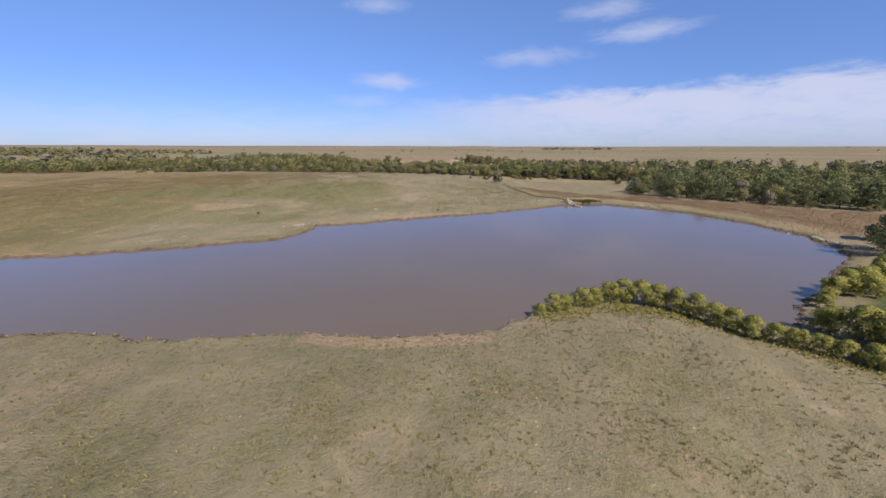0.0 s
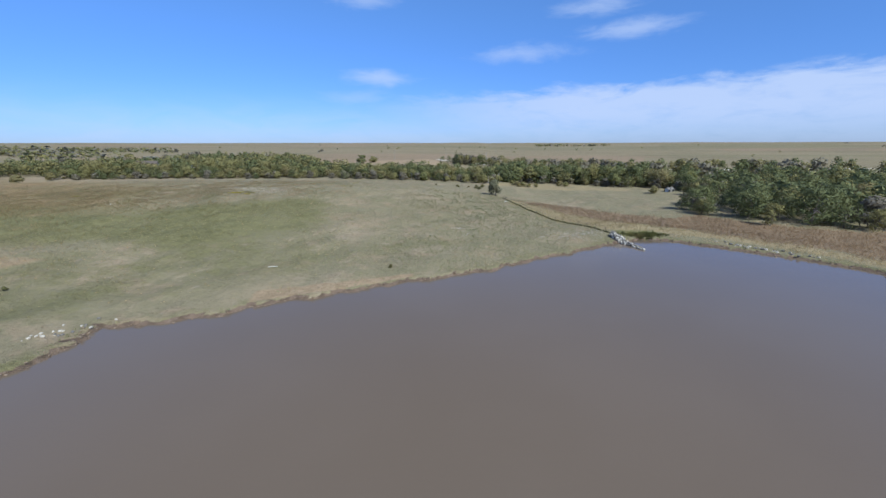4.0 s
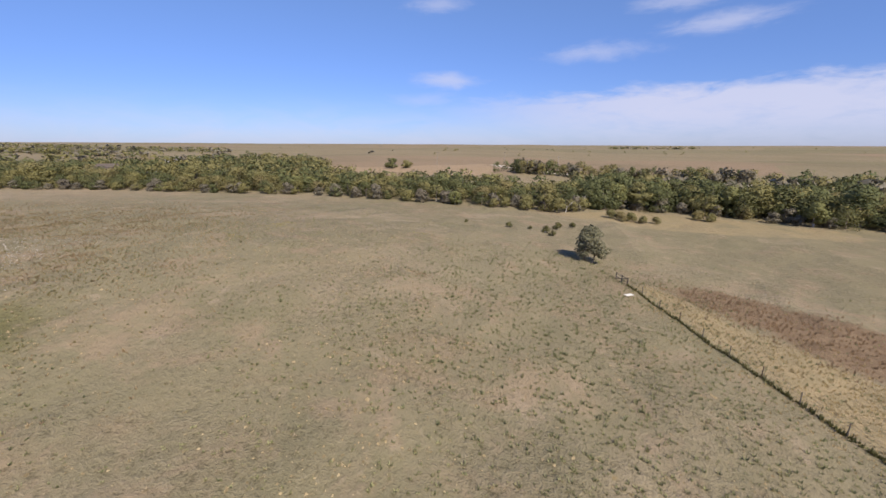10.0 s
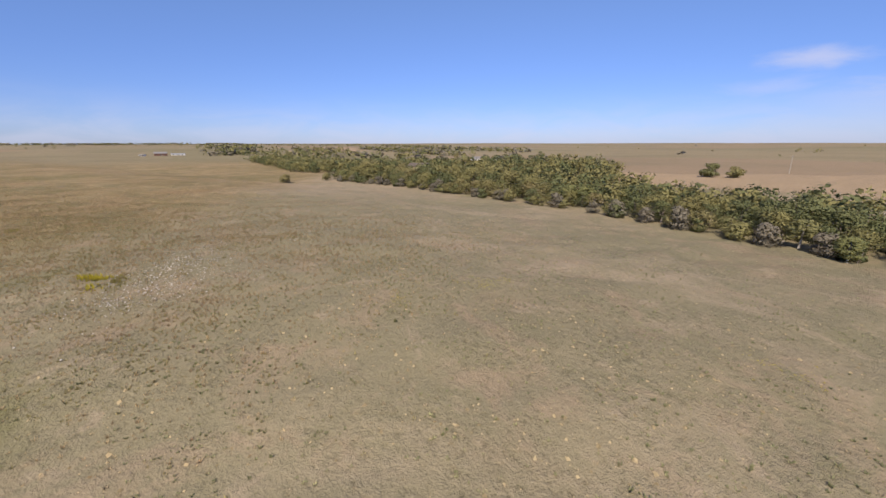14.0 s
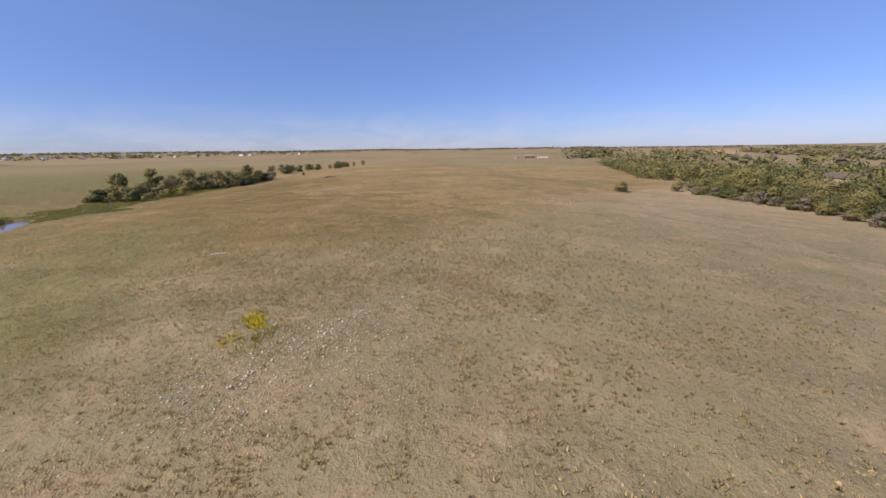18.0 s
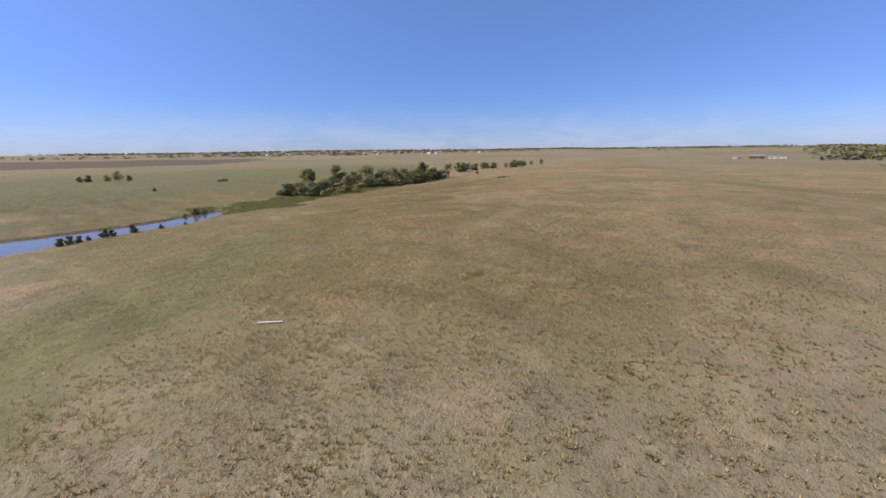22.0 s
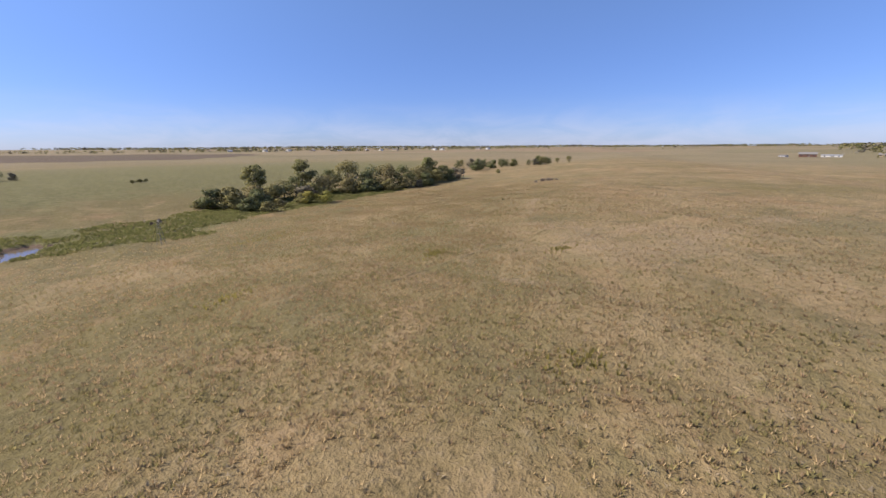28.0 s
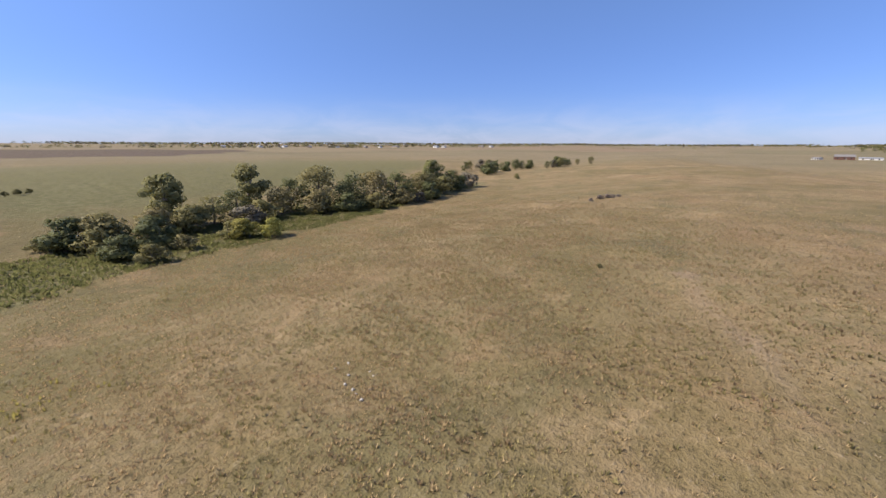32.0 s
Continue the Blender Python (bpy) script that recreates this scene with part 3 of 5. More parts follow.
def leaf_cloud(rng, centres, radii, count, size, flat=0.75):
    """Many small leaf sprays scattered through the given lobes, each with the lobe's rounded normal."""
    n = len(centres)
    vol = radii ** 2.2
    pick = rng.choice(n, count, p=vol / vol.sum())
    v = rng.normal(size=(count, 3))
    v /= np.linalg.norm(v, axis=1, keepdims=True)
    rad = radii[pick] * rng.uniform(0.62, 1.06, count) ** 0.7
    pos = centres[pick] + v * rad[:, None] * (1, 1, flat)
    nrm = v + rng.normal(size=(count, 3)) * 0.42
    nrm /= np.linalg.norm(nrm, axis=1, keepdims=True)
    side = np.cross(nrm, rng.normal(size=(count, 3)))
    side /= np.linalg.norm(side, axis=1, keepdims=True)
    up = np.cross(nrm, side)
    s = size * rng.uniform(0.6, 1.4, (count, 1))
    corners = np.stack([pos - side * s, pos - up * s * 0.55 + nrm * s * 0.12, pos + side * s, pos + up * s * 0.55 - nrm * s * 0.1], 1)
    mid = pos - (0, 0, pos[:, 2].mean() * 0.8)
    mid /= np.linalg.norm(mid, axis=1, keepdims=True)
    soft = v * 0.75 + mid * 0.5 + nrm * 0.12
    soft /= np.linalg.norm(soft, axis=1, keepdims=True)
    return corners.reshape(-1, 3), np.arange(count * 4).reshape(-1, 4), soft


def rounded(me, normals):
    """Shade each leaf of a crown by the normal of the clump it belongs to."""
    me.polygons.foreach_set("use_smooth", np.ones(len(me.polygons), bool))
    me.normals_split_custom_set_from_vertices(np.repeat(normals, 4, 0))
    return me


def plant_meshes(name, seed, tall, wide, leaves, size, mat, bark, bare=0.22, lobes=26, flat=0.75, stems=1, upright=0.0, clump=0.2):
    """Meshes of one kind of tree or bush: a stem with limbs, and a lobed crown."""
    rng = np.random.RandomState(seed)
    verts, faces = [], []
    cen, rad = [], []
    for k in range(lobes):
        u = rng.uniform(0, 1)
        z = bare + (1 - bare) * (0.1 + 0.82 * u)
        prof = math.sin(math.pi * min(1.0, 0.22 + 0.74 * u)) ** (0.8 - 0.35 * upright)
        a, r = rng.uniform(0, 6.283), wide * 0.5 * prof * math.sqrt(rng.uniform(0.05, 1.0)) * 0.85
        cen.append((r * math.cos(a), r * math.sin(a), z * tall))
        rad.append(wide * rng.uniform(0.6, 1.25) * clump)
    cen, rad = np.array(cen), np.array(rad)
    lean = rng.uniform(-0.04, 0.04, 2) * tall
    for s in range(stems):
        a = 6.283 * s / stems + rng.uniform(0, 1)
        foot = Vector((0.12 * wide * math.cos(a), 0.12 * wide * math.sin(a), -0.25)) * (1 if stems > 1 else 0)
        foot.z = -0.25
        fork = Vector((lean[0] + foot.x * 1.7, lean[1] + foot.y * 1.7, tall * (bare + 0.18)))
        r0 = tall * 0.030 / math.sqrt(stems)
        limb(verts, faces, foot, fork, r0, r0 * 0.7, 7)
        limb(verts, faces, fork, (lean[0] * 2 + foot.x * 2.5, lean[1] * 2 + foot.y * 2.5, tall * 0.86), r0 * 0.7, r0 * 0.15, 5)
        for k in rng.choice(lobes, max(3, min(9, lobes) // stems), replace=False):
            limb(verts, faces, fork.lerp(Vector((0, 0, tall * 0.7)), rng.uniform(0, 0.5)), cen[k], r0 * 0.4, r0 * 0.1, 4)
    trunk = fast_mesh(name + "_trunk", verts, faces, bark, True)
    lv, lf, ln = leaf_cloud(rng, cen, rad, leaves, size, flat)
    lv[:, 2] = np.maximum(lv[:, 2], 0.04)
    return trunk, rounded(fast_mesh(name + "_crown", lv, lf, mat), ln), ln


KINDS = {}


def kind(key, *args, **kw):
    KINDS[key] = plant_meshes(key, *args, **kw)


for k in range(4):
    kind(f"oak_{k}", 11 + k, 8.0, 7.2 + 0.5 * (k % 2), 1560, 0.23, M_OAK, M_BARK, 0.05, 34)
    kind(f"elm_{k}", 31 + k, 8.0, 6.4 + 0.6 * (k % 3), 1520, 0.23, M_ELM, M_BARK, 0.04, 32)
for k in range(3):
    kind(f"cottonwood_{k}", 51 + k, 10.0, 6.6, 2500, 0.27, M_COTTON, M_PALE_BARK, 0.14, 34, upright=0.6, clump=0.17)
    kind(f"willow_{k}", 61 + k, 2.4, 2.9, 3600, 0.075, M_WILLOW, M_BARK, 0.02, 26, stems=4, clump=0.16)
    kind(f"brush_{k}", 71 + k, 4.0, 4.6, 900, 0.24, M_TWIG, M_BARK, 0.05, 22, stems=3)
    kind(f"thicket_{k}", 81 + k, 4.0, 4.4, 1400, 0.22, M_OAK if k < 1 else M_ELM, M_BARK, 0.04, 24, stems=3)
kind("lone", 91, 5.2, 5.2, 4600, 0.15, M_DUSTY, M_BARK, 0.08, 64, stems=3, upright=0.3, clump=0.13)
kind("cedar", 95, 1.4, 1.7, 700, 0.10, M_CEDAR, M_BARK, 0.02, 14)
kind("sumac", 97, 1.5, 2.6, 800, 0.12, M_PURPLE, M_BARK, 0.05, 16, stems=4)


def plant(key, name, x, y, tall, label, category, group="", spin=None, girth=1.0):
    """One plant of its own: an anchor at its foot with a trunk and a crown."""
    trunk, crown, _ = KINDS[key]
    base = {"oak": 8.0, "elm": 8.0, "cottonwood": 10.0, "willow": 2.4, "brush": 4.0, "thicket": 4.0, "lone": 5.2, "cedar": 1.4, "sumac": 1.5}[key.split("_")[0]]
    s = tall / base
    root = new(name)
    root.empty_display_size = 0.3
    root.matrix_basis = Matrix.Translation((x, y, ground_z(x, y) - 0.03)) @ Matrix.Rotation(random.uniform(0, 6.28) if spin is None else spin, 4, "Z") @ Matrix.Diagonal((s * girth, s * girth, s, 1))
    tagged(root, label, category, group)
    for nm, me in (("trunk", trunk), ("crown", crown)):
        ob = new(nm, me)
        ob.parent = root
    return root


def scatter(poly, gap, seed):
    """Jittered places inside a polygon, about gap metres apart."""
    rng = np.random.RandomState(seed)
    p = np.array(poly, float)
    (x0, y0), (x1, y1) = p.min(0), p.max(0)
    gx, gy = np.meshgrid(np.arange(x0, x1, gap), np.arange(y0, y1, gap))
    gx, gy = gx.ravel() + rng.uniform(-0.45, 0.45, gx.size) * gap, gy.ravel() + rng.uniform(-0.45, 0.45, gy.size) * gap
    keep = inside_poly(gx, gy, poly) > 0
    return np.stack([gx[keep], gy[keep]], 1)

# ---------------------------------------------------------------- woods along the creek
WOOD_NEAR = [(-199, 214), (-185, 219), (-165, 225), (-145, 229), (-125, 231), (-104, 232.5), (-76, 236), (-54, 232.5), (-34, 230), (-16, 229), (0, 231), (8, 240), (20, 249), (31, 250), (43, 243), (62, 233),
             (77, 225), (84, 212), (94, 216), (86, 244), (54, 264), (20, 270), (0, 258), (-60, 260), (-130, 252), (-200, 240)]
WOOD_BACK = [(-460, 236), (-360, 229), (-315, 230), (-264, 223), (-252, 236), (-206, 238), (-200, 244), (-130, 254), (-60, 262), (-10, 256), (-12, 268), (-60, 272), (-84, 268), (-97, 292), (-120, 324), (-150, 344), (-190, 340), (-206, 300), (-300, 280), (-460, 258)]
WOOD_EAST = [(57, 182), (56, 163), (66, 152), (82, 146), (98, 132), (118, 128), (128, 160), (110, 190), (92, 204), (78, 196), (64, 188)]
WOOD_EAST_BACK = [(118, 122), (190, 118), (240, 180), (230, 260), (130, 262), (84, 244), (92, 210), (112, 190), (128, 160)]
RNG = random.Random(5)


def wood_height(x, y, front):
    """Low brushy trees along the pasture, taller ones deeper in the creek bottom."""
    edge = np.array(WOOD_NEAR[:17])
    deep = y - float(np.interp(x, edge[:, 0], edge[:, 1]))
    low = float(smooth(x, -85, -60) * smooth(-x, -24, -4))
    west = min(2.9 + 0.27 * deep, 7.4 - 1.2 * low)
    east = 5.4 if front else 7.4
    k = float(smooth(x, -14, 8))
    return (west * (1 - k) + east * k) * RNG.uniform(0.8, 1.2)


BEHIND = []
for (ax, ay), (bx, by) in zip(WOOD_NEAR[:15], WOOD_NEAR[1:16]):
    steps = int(math.hypot(bx - ax, by - ay) / 5.0)
    for k in range(steps):
        t = (k + RNG.uniform(0.1, 0.9)) / max(1, steps)
        key = RNG.choice(["brush_0", "brush_1", "thicket_2", "thicket_0", "brush_2"])
        plant(key, "bush", ax + (bx - ax) * t + RNG.uniform(-1, 1), ay + (by - ay) * t + RNG.uniform(0.3, 1.6), RNG.uniform(2.2, 3.8),
              "grey leafless brush at the edge of the creek woods" if key[0] == "b" else "low olive bush at the edge of the creek woods", "bush", "brush along the creek", girth=1.15)
for x, y in scatter(WOOD_NEAR, 4.7, 21):
    if math.hypot(x + 183, y - 259) < 9 or math.hypot(x + 160, y - 262) < 7:
        continue
    if y > (264 if x > 6 else 246):
        BEHIND.append((x, y))
        continue
    front = inside_poly(np.array([x]), np.array([y]), WOOD_NEAR)[0] < 5 and y < 243
    k = RNG.random()
    if front and k < (0.34 if x > -20 else 0.14):
        plant(f"brush_{RNG.randrange(3)}", "bush", x, y, RNG.uniform(3.0, 4.6), "grey leafless brush at the edge of the creek woods", "bush", "brush along the creek")
    elif k < 0.36 or x > 0 and k < 0.6:
        plant(f"oak_{RNG.randrange(4)}", "tree", x, y, wood_height(x, y, front), "dark green broadleaf tree in the creek woods", "tree", "creek woodland trees", girth=1.42)
    elif k < 0.93:
        plant(f"elm_{RNG.randrange(4)}", "tree", x, y, wood_height(x, y, front), "olive tree turning yellow in the creek woods", "tree", "creek woodland trees", girth=1.42)
    else:
        plant(f"cottonwood_{RNG.randrange(3)}", "tree", x, y, wood_height(x, y, front) * 1.15, "pale-barked cottonwood among the creek woods", "tree", "creek woodland trees", girth=1.42)

for x, y in scatter(WOOD_EAST, 6.2, 22):
    if inside_poly(np.array([x]), np.array([y]), WOOD_EAST)[0] > 12 or x > 108:
        BEHIND.append((x, y))
        continue
    k = RNG.random()
    rim = inside_poly(np.array([x]), np.array([y]), WOOD_EAST)[0] < 4.5
    tall = (RNG.uniform(4.4, 6.6) if rim else RNG.uniform(7.0, 9.4)) * (0.72 if y > 172 and x < 78 else 1.0)
    if k < 0.70:
        plant(f"oak_{RNG.randrange(4)}", "tree", x, y, tall, "dense dark green tree in the wood below the dam", "tree", "wood below the dam", girth=1.3 if rim else 1.15)
    elif k < 0.86:
        plant(f"elm_{RNG.randrange(4)}", "tree", x, y, tall * 0.95, "yellowing olive tree in the wood below the dam", "tree", "wood below the dam", girth=1.15)
    else:
        plant(f"brush_{RNG.randrange(3)}", "tree", x, y, tall * 0.9, "grey bare-twigged tree in the wood below the dam", "tree", "wood below the dam")


def joined_crowns(name, places, sizes, keys, label, category, seed, share=0.17, swell=2.1, spread=1.0):
    """Trees too many to count, their crowns in one mesh."""
    rng = np.random.RandomState(seed)
    stock = {}
    for k in set(keys):
        me = KINDS[k][1]
        co = np.empty(len(me.vertices) * 3, np.float32)
        me.vertices.foreach_get("co", co)
        stock[k] = co.reshape(-1, 4, 3), KINDS[k][2]
    out, facing = {}, {}
    grounds = height(np.array([p[0] for p in places]), np.array([p[1] for p in places]))
    for (x, y), tall, k, gz in zip(places, sizes, keys, grounds):
        q, m = stock[k]
        base = q[:, :, 2].max()
        s = tall / base
        some = rng.permutation(len(q))[: int(len(q) * share)]
        q, m = q[some], m[some]
        mid = q.mean(1, keepdims=True)
        q = mid + (q - mid) * swell
        a = rng.uniform(0, 6.283)
        facing.setdefault(k.split("_")[0], []).append(np.stack([m[:, 0] * math.cos(a) - m[:, 1] * math.sin(a), m[:, 0] * math.sin(a) + m[:, 1] * math.cos(a), m[:, 2]], -1))
        c, w = math.cos(a) * s * spread, math.sin(a) * s * spread
        v = np.stack([q[..., 0] * c - q[..., 1] * w + x, q[..., 0] * w + q[..., 1] * c + y, q[..., 2] * s + gz], -1)
        out.setdefault(k.split("_")[0], []).append(v.reshape(-1, 3))
    for k, vs in out.items():
        v = np.concatenate(vs)
        mat = {"oak": M_OAK, "elm": M_ELM, "cottonwood": M_COTTON, "thicket": M_OAK, "willow": M_WILLOW, "brush": M_TWIG, "cedar": M_CEDAR}[k]
        tagged(new(name, rounded(fast_mesh(name, v, np.arange(len(v)).reshape(-1, 4), mat), np.concatenate(facing[k]))), label, category, kind="stuff")


spots = np.concatenate([np.array(BEHIND), scatter(WOOD_BACK, 6.4, 23), scatter(WOOD_EAST_BACK, 8.6, 24)])
spots = spots[(np.hypot(spots[:, 0] + 183, spots[:, 1] - 259) > 9) & (np.hypot(spots[:, 0] + 160, spots[:, 1] - 262) > 8)]
joined_crowns("far_woods", spots, [RNG.uniform(5.6, 8.2) * (1.15 if x > 10 else 0.92 if x > -75 else 0.98) for x, _ in spots], [RNG.choice(["oak_0", "oak_1", "oak_2", "oak_3", "elm_1"] if x > 40 else ["oak_0", "oak_1", "elm_0", "elm_1", "elm_2"]) for x, _ in spots],
              "autumn woodland canopy beyond the creek, olive and green", "woods", 3, 0.14, 2.1, 1.3)


def far_groves():
    """Hedgerows, groves and single trees out to the skyline."""
    rng = np.random.RandomState(77)
    places, sizes, keys = [], [], []

    def row(a, b, n, spread, lo, hi):
        for _ in range(n):
            t = rng.uniform()
            places.append((a[0] + (b[0] - a[0]) * t + rng.normal() * spread, a[1] + (b[1] - a[1]) * t + rng.normal() * spread))
            sizes.append(rng.uniform(lo, hi))
            keys.append(rng.choice(["oak_0", "oak_2", "elm_2", "elm_3", "brush_1"]))

    row((-430, 330), (-230, 420), 42, 16, 5, 8)
    row((-620, 300), (-380, 300), 60, 26, 6, 9)
    row((-900, 420), (-520, 330), 60, 30, 6, 10)
    row((-24, 331), (80, 322), 85, 3.5, 4.5, 7.5)
    row((60, 292), (200, 300), 18, 6, 5, 9)
    row((10, 264), (120, 270), 50, 7, 7, 10)
    row((80, 288), (260, 282), 70, 8, 7, 10)
    row((180, 1500), (420, 1480), 70, 12, 5, 9)
    row((-900, 700), (1200, 1500), 40, 260, 3, 6)
    row((-400, 500), (300, 900), 10, 120, 3, 5)
    row((-2600, 200), (-1500, 900), 260, 50, 5, 9)
    row((-3200, 300), (-2200, -1200), 900, 60, 7, 12)
    row((-2200, -1200), (-500, -2300), 900, 60, 7, 12)
    row((-1500, -500), (-600, -1300), 320, 50, 5, 9)
    row((-900, -760), (-820, -800), 26, 14, 7, 11)
    row((-700, -900), (300, -1500), 240, 60, 4, 7)
    row((-1500, 360), (-700, 262), 420, 20, 6, 10)
    row((-2600, 460), (-1200, 330), 420, 30, 7, 11)
    row((-2500, 60), (-1300, -160), 30, 70, 4, 7)
    row((-900, 560), (-420, 470), 160, 12, 5, 8)
    row((-1300, 820), (-480, 650), 180, 18, 5, 9)
    near = [math.hypot(x + 20, y - 160) < 360 for x, y in places]
    for fine, name, label, share, swell in ((True, "hedgerow_trees", "olive trees and hedgerows beyond the creek woods", 0.2, 1.85), (False, "distant_trees", "distant dark trees and hedgerows on the plain", 0.014, 5.0)):
        pick = [i for i, v in enumerate(near) if v == fine]
        joined_crowns(name, [places[i] for i in pick], [sizes[i] for i in pick], [keys[i] for i in pick], label, "trees", 8, share, swell, 1.0 if fine else 1.7)


far_groves()

# trees set apart beyond the creek and on the pasture
plant("thicket_0", "tree", -86, 336, 5.2, "round dark tree alone on a stubble field", "tree", girth=1.5)
plant("thicket_1", "tree", -79, 338, 4.6, "round dark tree alone on a stubble field", "tree", girth=1.3)
plant("lone", "tree", 3.0, 184.2, 5.1, "lone round dusty-green tree on the pasture", "tree", spin=0.4)
plant("thicket_2", "bush", -186, 197, 3.3, "round olive bush alone near the woods", "bush", girth=1.35)
plant("brush_2", "bush", -190.5, 199, 2.0, "thin grey bush beside a round olive bush", "bush")
plant("thicket_1", "tree", 64, 213, 3.2, "small olive tree alone near the creek", "tree")
plant("thicket_1", "bush", 76, 207, 5.2, "dark green bush at the wood's edge", "bush", girth=1.2)
for x, y, s in ((-10, 203, 1.1), (-6, 202, 0.7), (-3, 201, 1.4), (-1, 205, 1.5), (-2, 198.5, 1.1), (2, 210, 1.2), (-18, 201, 0.7)):
    plant("cedar", "cedar", x, y, s, "small dark cedar seedling in dry grass", "cedar", "cedar seedlings by the lone tree")
for x, y, s in ((12, 230, 2.0), (14, 228.5, 2.2), (16.5, 229.5, 2.1), (19, 228, 1.7), (22, 229, 1.6), (34, 240, 2.4), (36.5, 238.5, 2.0)):
    plant("thicket_2", "bush", x, y, s, "low green shrub in a strip of yellow grass", "bush", "shrubs by the creek track", girth=1.3)



def dead_tree(x, y, tall, seed):
    """A barkless dead tree: a leaning trunk with forked bare limbs."""
    rng = random.Random(seed)
    root = new("dead_tree")
    root.location = (x, y, ground_z(x, y))
    tagged(root, "bleached dead tree with bare limbs at the woods' edge", "tree")
    verts, faces = [], []
    top = Vector((0.3, 0.1, tall * 0.45))
    limb(verts, faces, (0, 0, -0.2), top, 0.15, 0.11, 7)
    ob = new("trunk", fast_mesh("dead_trunk", verts, faces, M_BLEACHED, True))
    ob.parent = root
    for k in range(6):
        a = 6.283 * k / 6 + rng.uniform(-0.3, 0.3)
        verts, faces = [], []
        elbow = top + Vector((math.cos(a) * 0.8, math.sin(a) * 0.8, rng.uniform(0.3, 1.0)))
        limb(verts, faces, top * rng.uniform(0.7, 1.0), elbow, 0.08, 0.06, 5)
        for _ in range(2):
            w = a + rng.uniform(-0.7, 0.7)
            limb(verts, faces, elbow, elbow + Vector((math.cos(w), math.sin(w), rng.uniform(0.2, 1.3))) * rng.uniform(0.7, 1.2), 0.05, 0.02, 5)
        ob = new("limb", fast_mesh("dead_limb", verts, faces, M_BLEACHED, True))
        ob.parent = root


dead_tree(5.0, 237.5, 4.6, 3)
dead_tree(1.6, 233.0, 3.4, 8)

# willows along the near shore
for x, y, s in ((5.6, 40.2, 1.3), (7.2, 41.4, 1.9), (8.4, 42.2, 1.7), (10.4, 43.0, 2.2), (12.0, 43.6, 2.0), (13.8, 44.4, 2.5), (15.4, 44.8, 2.6), (17.2, 44.4, 2.7), (18.8, 43.8, 2.5), (20.2, 42.6, 2.6), (21.4, 41.2, 2.5),
                (22.4, 39.6, 2.3), (23.4, 38.2, 2.2), (24.4, 36.9, 2.1), (25.6, 35.8, 1.9), (26.8, 34.8, 1.9), (28.0, 33.9, 1.8), (29.2, 33.1, 1.8), (30.4, 32.1, 1.9), (31.6, 31.1, 2.0), (32.8, 30.1, 2.1), (34.0, 29.0, 2.1), (35.2, 28.0, 2.2), (36.4, 27.0, 2.2), (37.8, 26.0, 2.3)):
    plant(f"willow_{RNG.randrange(3)}", "willow", x, y, s, "yellow-green willow bush on the lake shore", "willow", "willows on the near shore")
for x, y, s, k in ((32.4, 39.0, 2.6, "willow_0"), (33.4, 37.0, 3.4, "willow_1"), (34.4, 35.0, 3.6, "willow_2"), (35.6, 33.2, 3.4, "willow_0"), (37.0, 31.4, 3.0, "willow_1"), (38.6, 30.0, 2.8, "willow_2"), (34.0, 41.4, 1.6, "willow_2"),
                   (36.8, 45.6, 1.6, "willow_1"), (38.6, 47.6, 1.8, "willow_0"), (40.6, 49.4, 2.6, "willow_1"), (42.6, 50.6, 3.0, "willow_2"), (45.2, 51.6, 3.2, "willow_0"), (44.0, 49.0, 2.6, "willow_1"), (47, 52.6, 2.8, "willow_2"), (49.2, 54.2, 3.0, "willow_1"), (51.8, 56.4, 3.2, "willow_0"), (55, 59.5, 3.2, "thicket_2"), (36.0, 36.0, 2.8, "willow_0"), (37.4, 34.0, 3.0, "willow_2"), (39.2, 32.0, 2.8, "willow_1"), (40.8, 29.6, 2.6, "willow_0"), (42.5, 27.6, 2.6, "willow_2")):
    plant(k, "willow" if k[0] == "w" else "tree", x, y, s, "yellow-green waterside tree throwing its shadow on the lake", "tree", "trees round the lake's corner")
for x, y, s, k in ((63.5, 69.5, 6.6, "oak_1"), (67, 72, 7.2, "oak_2"), (70, 66, 7.0, "elm_0"), (66, 63, 5.6, "oak_3"), (74, 72, 7.5, "oak_0"), (72, 80, 5.0, "thicket_0")):
    plant(k, "tree", x, y, s, "dark green tree at the end of the dam", "tree", "trees at the dam's end")

